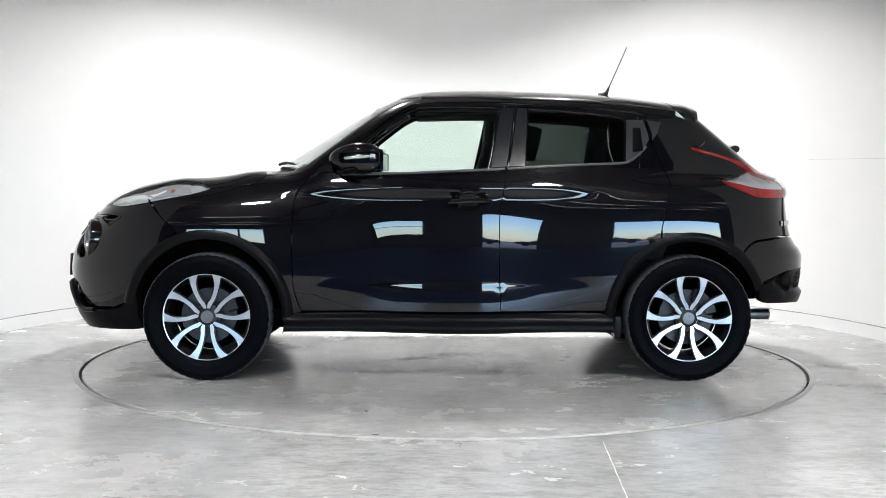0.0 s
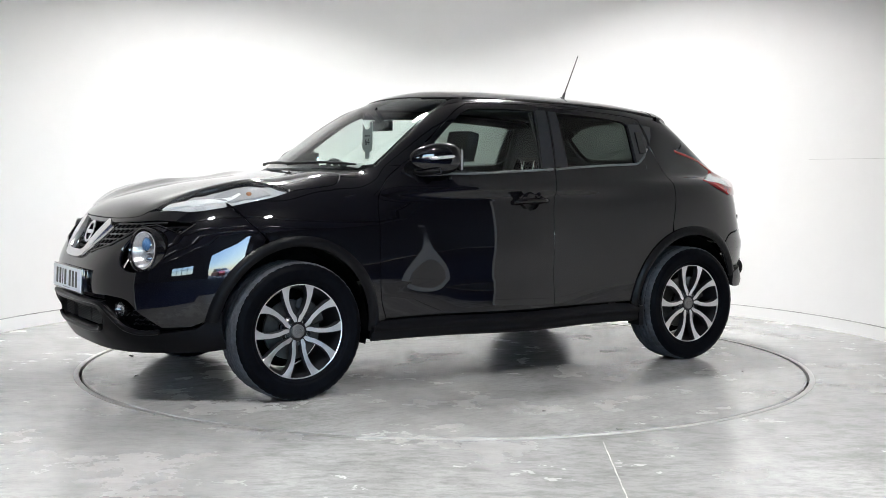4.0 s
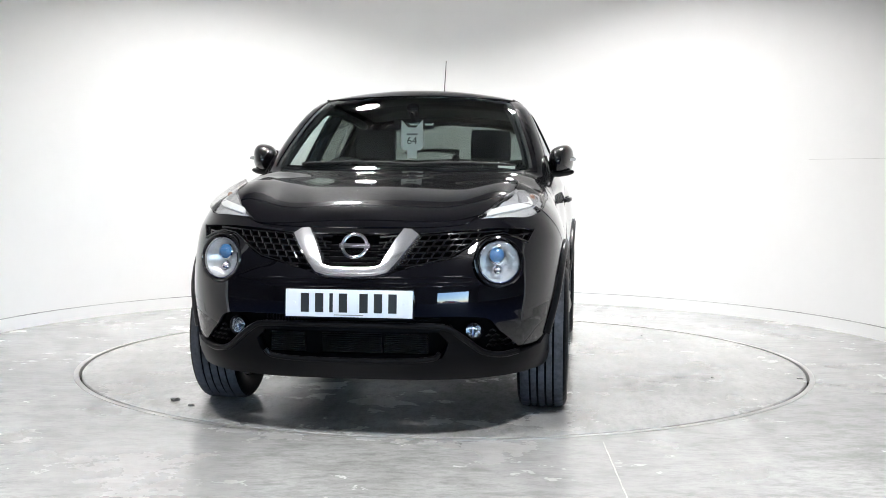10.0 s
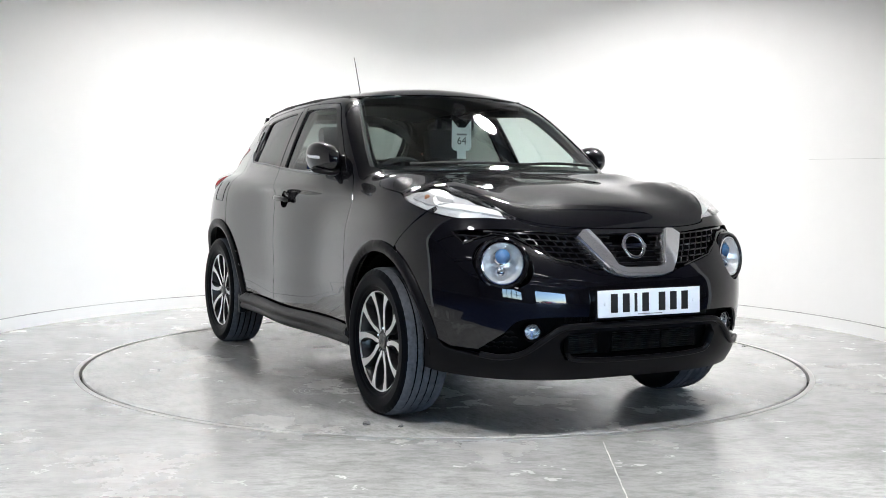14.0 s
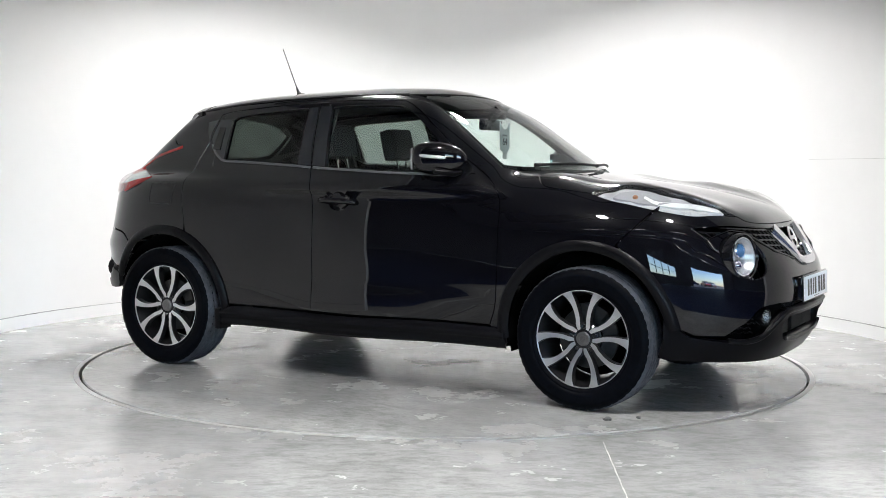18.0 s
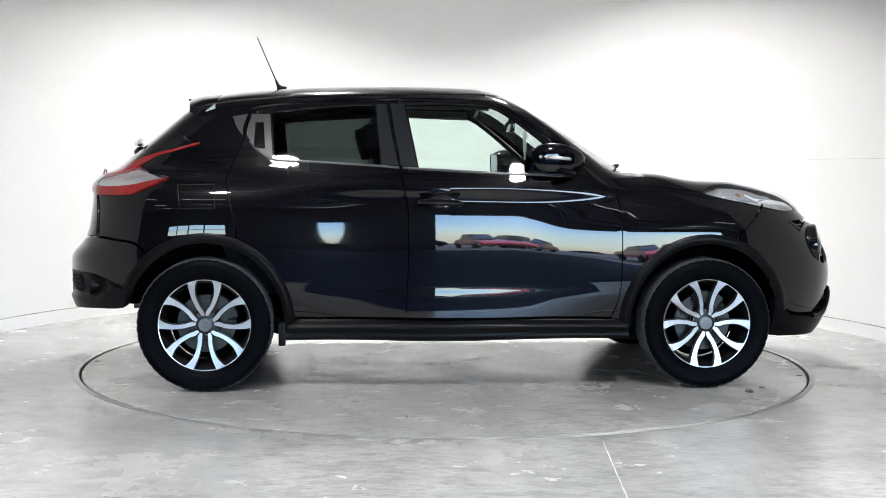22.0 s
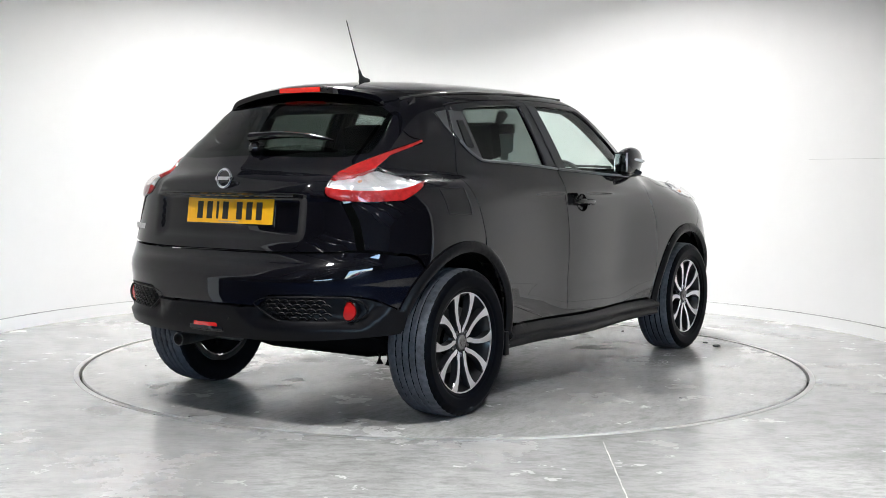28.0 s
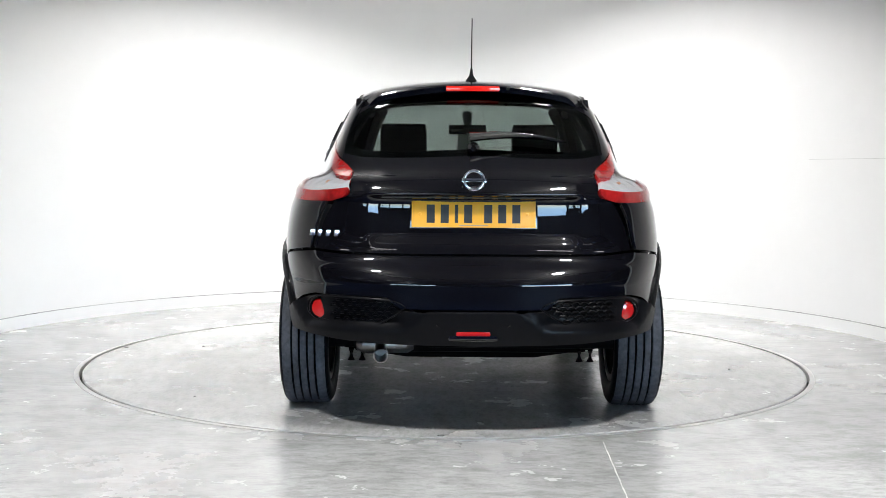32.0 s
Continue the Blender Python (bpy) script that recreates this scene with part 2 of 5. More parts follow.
bm = bmesh.new()
ring_sheet(bm, 2.046, 2.0735, .0015, depth=.05)
ring = part("floor_ring_trim", bm, STEEL_TRIM, None, "worn metal ring set in concrete round the turntable", smooth=False)
tagged(ring, kind="structure", category="trim")
bm = bmesh.new()
ring_sheet(bm, 1.9, 2.3, -.045)
pit = part("turntable_pit", bm, DARK, None, "dark gap under the turntable edge", smooth=False)
tagged(pit, kind="structure", category="floor")

# a straight saw-cut joint in the concrete
bm = bmesh.new()
prev = None
for i in range(18):
    y = -2.085 - i * .06
    x = .652 + (y + 2.0) * .036 + .001 * math.sin(i * 2.1)
    w = .0016 + .0016 * abs(math.sin(i * 1.7))
    cur = (bm.verts.new((x - w, y, .0015)), bm.verts.new((x + w, y, .0015)))
    if prev:
        bm.faces.new((prev[0], prev[1], cur[1], cur[0]))
    prev = cur
joint = part("floor_joint", bm, material("joint_filler", (.50, .49, .47), .8, grain=60, vary=.4), None, "pale filled saw-cut joint in the concrete", smooth=False)
tagged(joint, kind="structure", category="floor joint")

# edge of a floor hatch behind the turntable
bm = bmesh.new()
for (ax, ay), (bx, by) in (((-1.75, 2.0), (-1.49, 1.74)), ((-1.49, 1.74), (-1.25, 1.97))):
    d = Vector((bx - ax, by - ay, 0)).normalized()
    n = Vector((-d.y, d.x, 0)) * .004
    a, b = Vector((ax, ay, .0012)), Vector((bx, by, .0012)) + d * .004
    bm.faces.new([bm.verts.new(p) for p in (a - n, b - n, b + n, a + n)])
tagged(part("floor_hatch_seam", bm, material("dark_seam", (.16, .16, .155), .8, grain=40, vary=.3), None, "dark seam at the corner of a floor hatch", smooth=False), kind="structure", category="floor joint")

# curved white wall, open towards the camera
WALL_C, WALL_R = (-.05, .22), 3.03


def arc_wall(name, r0, r1, z0, z1, a0, a1, mat, label, steps=120):
    bm = bmesh.new()
    prev = None
    for i in range(steps + 1):
        a = radians(a0 + (a1 - a0) * i / steps)
        c, s = math.cos(a), math.sin(a)
        cur = [bm.verts.new((WALL_C[0] + r * c, WALL_C[1] + r * s, z)) for r, z in ((r0, z0), (r0, z1), (r1, z1), (r1, z0))]
        if prev:
            for k in range(4):
                bm.faces.new((prev[k], prev[(k + 1) % 4], cur[(k + 1) % 4], cur[k]))
        else:
            bm.faces.new(cur)
        prev = cur
    bm.faces.new(prev)
    ob = part(name, bm, mat, None, label, angle=20)
    return tagged(ob, kind="structure", category="wall")


arc_wall("wall_curved", WALL_R, WALL_R + .12, 0, 4.2, -40, 226, WALL_WHITE, "smooth white curved cyclorama wall")
arc_wall("baseboard", WALL_R - .012, WALL_R - .001, 0, .088, -39.8, 225.8, WALL_WHITE, "white curved skirting board along the wall")
SEAM_GREY = material("pale_seam_line", (.6, .595, .59), .7, grain=14, vary=.3)
# grey strip on the skirting's top edge, painted as its thin shadow line
GAP_SHADE = material("grey_shadow_line", (.42, .415, .41), .8, grain=14, vary=.5)
arc_wall("baseboard_shadow_line", WALL_R - .0135, WALL_R - .001, .0881, .0925, -39.8, 225.8, GAP_SHADE, "thin grey strip painted as the shadow line over the skirting board")
arc_wall("wall_seam", WALL_R - .0012, WALL_R - .0002, 1.206, 1.209, 2, 28, SEAM_GREY, "thin horizontal board seam in the white wall", 30)

# ceiling and the shed behind the camera
bm = bmesh.new()
box(bm, -13, 13, -18, 6, 5.6, 5.75)
tagged(part("ceiling", bm, CEILING_MAT, None, "grey painted shed ceiling", smooth=False), kind="structure", category="ceiling")


def slab(name, x0, x1, y0, y1, z0, z1, mat, label, category="wall"):
    bm = bmesh.new()
    box(bm, x0, x1, y0, y1, z0, z1)
    return tagged(part(name, bm, mat, None, label, smooth=False), kind="structure", category=category)


slab("wall_left", -13.2, -13, -18, 6, 0, 5.6, SHED_WALL, "dark blue-grey clad shed wall")
slab("wall_right", 13, 13.2, -18, 6, 0, 5.6, SHED_WALL, "dark blue-grey clad shed wall")
slab("wall_far", -13.2, 13.2, 6, 6.2, 0, 5.6, SHED_WALL, "dark blue-grey clad shed wall")
# front wall with a wide vehicle doorway and a row of windows
FY = -16.0
WIN0, WIN1, GATE0, GATE1 = -5.6, -.9, 2.2, 9.4
slab("wall_front", -13.2, WIN0, FY - .2, FY, 0, 5.6, SHED_WALL, "dark shed wall beside the windows")
slab("wall_front_pier", WIN1, GATE0, FY - .2, FY, 0, 5.6, SHED_WALL, "dark shed wall between windows and doorway")
slab("wall_front_end", GATE1, 13.2, FY - .2, FY, 0, 5.6, SHED_WALL, "dark shed wall beside the doorway")
slab("wall_front_lintel", GATE0, GATE1, FY - .2, FY, 3.5, 5.6, SHED_WALL, "dark shed wall over the open doorway")
slab("wall_front_sill", WIN0, WIN1, FY - .2, FY, 0, 1.0, SHED_WALL, "dark shed wall under the windows")
slab("wall_front_head", WIN0, WIN1, FY - .2, FY, 2.7, 5.6, SHED_WALL, "dark shed wall over the windows")

# turntable
bm = bmesh.new()
lathe(bm, [(DISC_R, -.04), (DISC_R, -.004), (DISC_R - .006, .001), (.01, .001)], 160)
turntable = part("turntable", bm, CONCRETE_DISC, None, "round motorised turntable topped with scuffed grey concrete", smooth=False)
tagged(turntable, category="turntable")

# round scuffs left by a turning tyre
SCUFF = material("pale_scuff", (.62, .62, .61), .6, grain=70, vary=.35)
for k, (radius, a0, a1) in enumerate(((.045, 20, 330), (.075, 150, 420), (.105, 200, 380), (.14, 170, 300))):
    bm = bmesh.new()
    prev = None
    for i in range(33):
        a = radians(a0 + (a1 - a0) * i / 32)
        w = .0022 * math.sin(math.pi * (i + .5) / 33)
        cur = [bm.verts.new((.634 + (radius + d) * math.cos(a), -1.034 + (radius + d) * math.sin(a) * .8, .0018)) for d in (-w, w)]
        if prev:
            bm.faces.new((prev[0], prev[1], cur[1], cur[0]))
        prev = cur
    part("scuff_mark", bm, SCUFF, turntable, "pale curved tyre scuff", smooth=False)
# bolts at its rim and crumbs carried round with it
for k, a in enumerate((-18.7, 180, 80)):
    bm = bmesh.new()
    lathe(bm, [(.016, .0), (.016, .004), (.012, .005), (.006, .003)], 16, "z", Matrix.Translation((1.995 * math.cos(radians(a)), 1.995 * math.sin(radians(a)), .001)))
    part("edge_bolt", bm, STEEL, turntable, "small steel bolt head")
rng = random.Random(5)
for cx, cy, r in ((1.445, -1.11, .017), (1.55, -.995, .011), (1.73, -.32, .009), (.4, 1.5, .007), (-1.2, 1.2, .006), (-.3, -1.6, .006)):
    bm = bmesh.new()
    bmesh.ops.create_icosphere(bm, subdivisions=2, radius=r)
    for v in bm.verts:
        v.co = Vector((v.co.x * 1.3, v.co.y, v.co.z * .6)) * (.75 + .5 * rng.random())
    part("crumb", bm, material("grey_crumb", (.12, .12, .12), .9), turntable, "small crumb of dirt", at=pose(cx, cy, r * .35, 0, 0, rng.random() * 360))
# ---- car body: one smooth closed form, from which all panels are cut ----
def spline(xs, ys):
    """Smooth curve through a few stations (cubic, no overshoot)."""
    xs, ys = np.array(xs, float), np.array(ys, float)
    h, d = np.diff(xs), np.diff(ys) / np.diff(xs)
    m = np.zeros(len(xs))
    m[0], m[-1] = d[0], d[-1]
    for i in range(1, len(xs) - 1):
        if d[i - 1] * d[i] > 0:
            a, b = 2 * h[i] + h[i - 1], h[i] + 2 * h[i - 1]
            m[i] = (a + b) / (a / d[i - 1] + b / d[i])

    def at(x):
        x = np.clip(x, xs[0], xs[-1])
        i = np.clip(np.searchsorted(xs, x) - 1, 0, len(xs) - 2)
        t = (x - xs[i]) / h[i]
        return ((1 + 2 * t) * ys[i] + t * h[i] * m[i]) * (1 - t) ** 2 + ((3 - 2 * t) * ys[i + 1] + (t - 1) * h[i] * m[i + 1]) * t * t
    return at


def ease(a, b, x):
    t = np.clip((x - a) / (b - a), 0, 1)
    return t * t * t * (t * (6 * t - 15) + 10)


def smax(a, b, k):
    h = np.maximum(k - np.abs(a - b), 0) / k
    return np.maximum(a, b) + h * h * h * k / 6


def smin(a, b, k):
    return -smax(-a, -b, k)


SEC_DOOR = spline((.15, .33, .40, .46, .505, .56, .69, .80, .90, 1.0, 1.12, 1.3), (.76, .825, .8282, .8295, .824, .826, .832, .829, .8205, .806, .782, .72))
SEC_FRONT = spline((.15, .40, .60, .80, .90, 1.0, 1.08, 1.2), (.76, .825, .853, .852, .825, .765, .68, .50))
SEC_REAR = spline((.15, .40, .60, .80, .92, 1.02, 1.12, 1.3), (.77, .83, .855, .862, .856, .826, .762, .62))
NOSE = spline((.15, .25, .35, .45, .55, .63, .72, .80, .88, .98), (1.93, 2.02, 2.08, 2.105, 2.115, 2.105, 2.065, 2.01, 1.955, 1.87))
TAIL = spline((.20, .27, .33, .385, .45, .55, .63, .68, .73, .80, .90, 1.05, 1.13, 1.25), (1.70, 1.79, 1.90, 1.985, 2.012, 2.03, 2.03, 2.0, 1.945, 1.915, 1.90, 1.885, 1.83, 1.70))
CREST = spline((-2.2, -1.6, -.5, .5, .96, 1.2, 1.5, 1.75, 1.95, 2.05, 2.2), (1.04, 1.10, 1.10, 1.10, 1.10, 1.07, 1.03, .975, .905, .86, .74))
WING = spline((.8, 1.1, 1.35, 1.45, 1.75, 1.95), (0, .02, .042, .052, .040, .012))
ROOF = spline((-1.6, -1.41, -1.2, -.94, -.57, -.2, .1, .4), (1.44, 1.487, 1.518, 1.545, 1.562, 1.568, 1.56, 1.53))
GLASS_WIDTH = spline((-1.8, -1.4, -1.0, -.4, .2, .6, .9, 1.2), (.60, .675, .735, .775, .785, .76, .715, .65))


def haunch(dx, z, radius):
    """The bulge round a wheel: a tight hollow at its outer edge, full at the arch."""
    t = np.clip((radius - np.hypot(dx, .85 * (z - .42))) / (radius - .38), -1, 2)
    return np.clip(smin(smax(t, 0 * t, .30), 1 + 0 * t, .75), 0, 1)


def width(x, z):
    f, r = haunch(x - 1.265, z, .92), haunch(x + 1.265, z, .93)
    u = (x + .1) ** 2
    return (SEC_DOOR(z) - .125 * u / (1 + 2 * u)) * (1 - f) * (1 - r) + SEC_FRONT(z) * f + SEC_REAR(z) * r


def recess(y, z):
    """The hollow for the number plate in the tailgate, under the grip ledge."""
    return .022 * ease(.47, .38, np.abs(y)) * ease(.775, .84, z) * ease(1.0, .97, z)


def ledge(y, z):
    """The raised arch over the plate, which carries the emblem."""
    return .010 * ease(.47, .43, y) * ease(.984, .994, z) * ease(1.12, 1.095, z + .26 * y * y)


def lower(x, y, z):
    y = np.abs(y)
    sx = np.where(x > 0, np.maximum(x - 1.15, 0) / (NOSE(z) - 1.15), np.maximum(-1.05 - x, 0) / (TAIL(z) - 1.05 - recess(y, z) + ledge(y, z)))
    p = np.where(x > 0, 3.3, 3.4 + .9 * ease(.58, .8, z))
    r = (np.abs(sx) ** p + (y / width(x, z)) ** p) ** (1 / p)
    side = (r - 1) * .82
    top = z - (CREST(x) + WING(x) * np.exp(-((y - .58) / .15) ** 2) - (.05 + .07 * ease(1.0, 1.35, x)) * y * y)
    return smax(side, top, .13)


def cabin(x, y, z):
    y = np.abs(y)
    h = z - 1.1
    side = (y - (GLASS_WIDTH(x) - .40 * h - .22 * h * np.abs(h))) * .9
    front = (x - (.985 - 1.50 * h - .35 * h * np.abs(h) - (.42 - .3 * h) * y * y)) * .53
    back = (-1.815 + 1.20 * h + .35 * y * y - x) * .62
    roof = (z - (ROOF(x) - .20 * y * y)) * .98
    return smax(smax(smax(smax(front, back, .05), roof, .10), side, .11), .99 - z, .05)


def shape(x, y, z):
    return smin(lower(x, y, z), cabin(x, y, z), .05)


def reach(o, d, far=1.7):
    """Where rays from inside the body leave it."""
    a, b = np.zeros(len(o)), np.full(len(o), far)
    for _ in range(24):
        m = (a + b) / 2
        q = o + d * m[:, None]
        inside = shape(q[:, 0], q[:, 1], q[:, 2]) < 0
        a, b = np.where(inside, m, a), np.where(inside, b, m)
    return o + d * a[:, None]


def outward(q, e=.004):
    g = np.stack([shape(*(q + e * np.eye(3)[i]).T) - shape(*(q - e * np.eye(3)[i]).T) for i in range(3)], 1)
    return g / np.linalg.norm(g, axis=1)[:, None]


class Chart:
    """A way to unroll the body: rays from an inner axis. kind: tunnel, nose, tail or screen."""

    def __init__(self, kind, side=1):
        self.kind, self.side = kind, side
        self.cx, self.k = {"tunnel": (0, .62), "nose": (1.25, .78), "tail": (-1.15, .78), "screen": (-.4, 1.0), "back": (-.7, 1.0)}[kind]

    def cast(self, uv):
        a, z = np.zeros(len(uv)), np.zeros(len(uv))
        if self.kind == "tunnel":
            t = uv[:, 1] / self.k
            o, d = np.stack([uv[:, 0], a, z + .75], 1), np.stack([a, np.cos(t), np.sin(t)], 1)
        else:
            t, s = uv[:, 0] / self.k, -1 if self.kind in ("tail", "back") else 1
            o, d = np.stack([a + self.cx, a, uv[:, 1]], 1), np.stack([s * np.cos(t), np.sin(t), a], 1)
        q = reach(o, d)
        n = outward(q)
        flip = np.array([1, self.side, 1])
        return q * flip, n * flip

    def flat(self, p):
        p = np.atleast_2d(p)
        if self.kind == "tunnel":
            return np.stack([p[:, 0], np.arctan2(p[:, 2] - .75, p[:, 1]) * self.k], 1)
        s = -1 if self.kind in ("tail", "back") else 1
        return np.stack([np.arctan2(p[:, 1], s * (p[:, 0] - self.cx)) * self.k, p[:, 2]], 1)


def on_side(*xz):
    o = np.array([(x, 0, z) for x, z in xz], float)
    return reach(o, np.tile((0., 1, 0), (len(o), 1)))


def on_top(*xy):
    o = np.array([(x, y, .75) for x, y in xy], float)
    return reach(o, np.tile((0., 0, 1), (len(o), 1)))


def on_front(*yz, start=1.25):
    o = np.array([(start, y, z) for y, z in yz], float)
    return reach(o, np.tile((1., 0, 0), (len(o), 1)))


def on_screen(*yz):
    return on_front(*yz, start=-.4)


def on_back(*yz, start=-1.0):
    o = np.array([(start, y, z) for y, z in yz], float)
    return reach(o, np.tile((-1., 0, 0), (len(o), 1)))


def arch(cx, rx, rz, a0, a1, n=26):
    return on_side(*[(cx + rx * math.cos(radians(a)), .33 + rz * math.sin(radians(a))) for a in np.linspace(a0, a1, n)])


def bend(pts, n=6):
    """Smooth curve through a few points."""
    p = np.asarray(pts, float)
    if len(p) < 3:
        return p
    q = np.vstack([2 * p[0] - p[1], p, 2 * p[-1] - p[-2]])
    out = []
    for i in range(1, len(q) - 2):
        for t in np.arange(n) / n:
            a, b, c, d = q[i - 1:i + 3]
            out.append(.5 * (2 * b + (c - a) * t + (2 * a - 5 * b + 4 * c - d) * t * t + (3 * b - a - 3 * c + d) * t ** 3))
    return np.array(out + [p[-1]])


def loop_of(chart, *pieces, smooth=True):
    """One closed outline in the chart from pieces of points on the body; each piece is bent smoothly, corners lie between pieces."""
    out = []
    for p in pieces:
        uv = chart.flat(p)
        out.extend(bend(uv) if smooth and len(uv) > 2 else uv)
    keep = [out[0]]
    for p in out[1:]:
        if np.hypot(*(p - keep[-1])) > .002:
            keep.append(p)
    if np.hypot(*(keep[0] - keep[-1])) < .002:
        keep.pop()
    return np.array(keep)


def shrink(loop, gap):
    """Draws an outline inwards by a gap."""
    p = np.asarray(loop)
    area = np.sum(p[:, 0] * np.roll(p[:, 1], -1) - np.roll(p[:, 0], -1) * p[:, 1])
    e = np.roll(p, -1, 0) - np.roll(p, 1, 0)
    n = np.stack([-e[:, 1], e[:, 0]], 1) * np.sign(area)
    return p + n / np.maximum(np.linalg.norm(n, axis=1), 1e-9)[:, None] * gap


def within(poly, q):
    x, y = q[:, 0], q[:, 1]
    hit = np.zeros(len(q), bool)
    for a, b in zip(poly, np.roll(poly, -1, 0)):
        c = (a[1] > y) != (b[1] > y)
        if c.any():
            hit ^= c & (x < (b[0] - a[0]) * (y - a[1]) / (b[1] - a[1] + 1e-15) + a[0])
    return hit


def dense(loop, step):
    out = []
    for a, b in zip(loop, np.roll(loop, -1, 0)):
        k = max(1, int(np.ceil(np.hypot(*(b - a)) / step)))
        out.extend(a + (b - a) * i / k for i in range(k))
    return np.array(out)


def skin(name, chart, loop, mat, parent, holes=(), step=.03, inset=0.0, thick=.02, label="", gap=.0025, push=None):
    """A panel cut from the body by an outline, with holes, a folded rim and the body's own smooth normals."""
    outer = dense(shrink(loop, gap), step)
    inner = [dense(shrink(h, -gap), step) for h in holes]
    lo, hi = outer.min(0), outer.max(0)
    gx, gy = np.meshgrid(np.arange(lo[0], hi[0], step), np.arange(lo[1], hi[1], step))
    gx[1::2] += step / 2
    g = np.stack([gx.ravel(), gy.ravel()], 1)
    ok = within(outer, g)
    for h in inner:
        ok &= ~within(h, g)
    g = g[ok]
    border = np.vstack([outer] + inner)
    if len(g):
        near = np.min((g[:, None, 0] - border[None, :, 0]) ** 2 + (g[:, None, 1] - border[None, :, 1]) ** 2, axis=1)
        g = g[near > (.5 * step) ** 2]
    verts, edges, base = list(border) + list(g), [], 0
    for ring_ in [outer] + inner:
        n = len(ring_)
        edges += [(base + i, base + (i + 1) % n) for i in range(n)]
        base += n
    vs, _, fs, *_ = delaunay_2d_cdt([Vector((float(a), float(b))) for a, b in verts], edges, [], 0, 1e-6)
    uv = np.array([(v[0], v[1]) for v in vs])
    pts, nor = chart.cast(uv)
    if push is not None:
        pts = pts + nor * push(pts)[:, None]
    pts = pts + nor * inset
    tris = np.array([f for f in fs if len(f) == 3])
    mid = uv[tris].mean(1)
    ok = within(outer, mid)
    for h in inner:
        ok &= ~within(h, mid)
    tris = tris[ok]
    c = np.cross(pts[tris[:, 1]] - pts[tris[:, 0]], pts[tris[:, 2]] - pts[tris[:, 0]])
    wrong = np.einsum("ij,ij->i", c, nor[tris[:, 0]]) < 0
    tris[wrong] = tris[wrong][:, ::-1]
    faces = [tuple(int(i) for i in t) for t in tris]
    count = {}
    for f in faces:
        for a, b in zip(f, f[1:] + f[:1]):
            count[(a, b)] = 1
    rim = [(a, b) for a, b in count if (b, a) not in count]
    if push is not None:
        # the pushed form has its own curvature
        own = np.zeros_like(pts)
        c = np.cross(pts[tris[:, 1]] - pts[tris[:, 0]], pts[tris[:, 2]] - pts[tris[:, 0]])
        for k in range(3):
            np.add.at(own, tris[:, k], c)
        size = np.linalg.norm(own, axis=1)[:, None]
        nor = np.where(size > 1e-12, own / np.maximum(size, 1e-12), nor)
    P, Nn = [tuple(p) for p in pts], [tuple(n) for n in nor]
    if thick:
        top, low = {}, {}
        lateral = {}
        for a, b in rim:
            t = np.cross(pts[b] - pts[a], nor[a])
            t = t / max(np.linalg.norm(t), 1e-9)
            for i in (a, b):
                lateral[i] = lateral.get(i, 0) + t
        for i, t in lateral.items():
            t = t / max(np.linalg.norm(t), 1e-9)
            top[i] = len(P)
            P.append(tuple(pts[i])), Nn.append(tuple(t * .8 + nor[i] * .6))
            low[i] = len(P)
            P.append(tuple(pts[i] - nor[i] * thick)), Nn.append(tuple(t))
        for a, b in rim:
            faces.append((top[b], top[a], low[a], low[b]))
    return link(name, P, faces, mat, parent, label, smooth=True, normals=Nn)


def both(*pieces):
    """Points of the left half (from the middle outwards and back to the middle), closed by the mirror image."""
    p = [np.asarray(q) for q in pieces]
    m = [q[::-1] * np.array([1, -1, 1]) for q in p[::-1]]
    return (*p, *m)

# ---- the car: x forward, y to its left, z up, origin on the ground between the wheels ----
car = group("car")
tagged(car, "glossy black compact crossover car standing on the turntable", "car")
SIDES = (1, -1)
MID = Chart("tunnel")

# seams shared by neighbouring panels (left side)
DOOR_FRONT = on_side((.655, 1.125), (.74, 1.06), (.808, .96), (.822, .81), (.822, .60), (.81, .46), (.775, .36))
DOOR_MID = on_side((-.36, 1.462), (-.325, 1.23), (-.285, 1.02), (-.262, .88), (-.262, .61), (-.27, .362))
DOOR_REAR = on_side((-1.06, 1.41), (-1.082, 1.27), (-1.13, 1.15), (-1.165, 1.06), (-1.15, .98), (-1.11, .81))
GUTTER = on_side((.17, 1.462), (-.26, 1.472), (-.47, 1.463), (-.94, 1.432), (-1.06, 1.412))
PILLAR_A = on_side((.655, 1.125), (.56, 1.185), (.46, 1.268), (.34, 1.36), (.25, 1.425), (.17, 1.462))
SCREEN_EDGE = on_screen((.672, 1.112), (.655, 1.18), (.625, 1.27), (.588, 1.36), (.548, 1.44), (.515, 1.485))
DITCH = on_top((.15, .53), (-.3, .552), (-.8, .545), (-1.16, .53), (-1.30, .505))
BONNET_SIDE = on_top((1.26, .735), (1.06, .742), (1.0, .722), (.965, .672))
DRL_OUT = on_top((1.26, .735), (1.36, .755), (1.47, .758), (1.58, .746), (1.72, .69), (1.80, .61), (1.868, .482))
DRL_IN = on_top((1.868, .482), (1.74, .572), (1.58, .628), (1.43, .628), (1.33, .665), (1.26, .735))
BONNET_FRONT = on_top((1.868, .482), (1.905, .44), (1.942, .31), (1.958, .16), (1.962, 0))
COWL = on_top((.965, .672), (.985, .55), (1.015, .3), (1.025, 0))
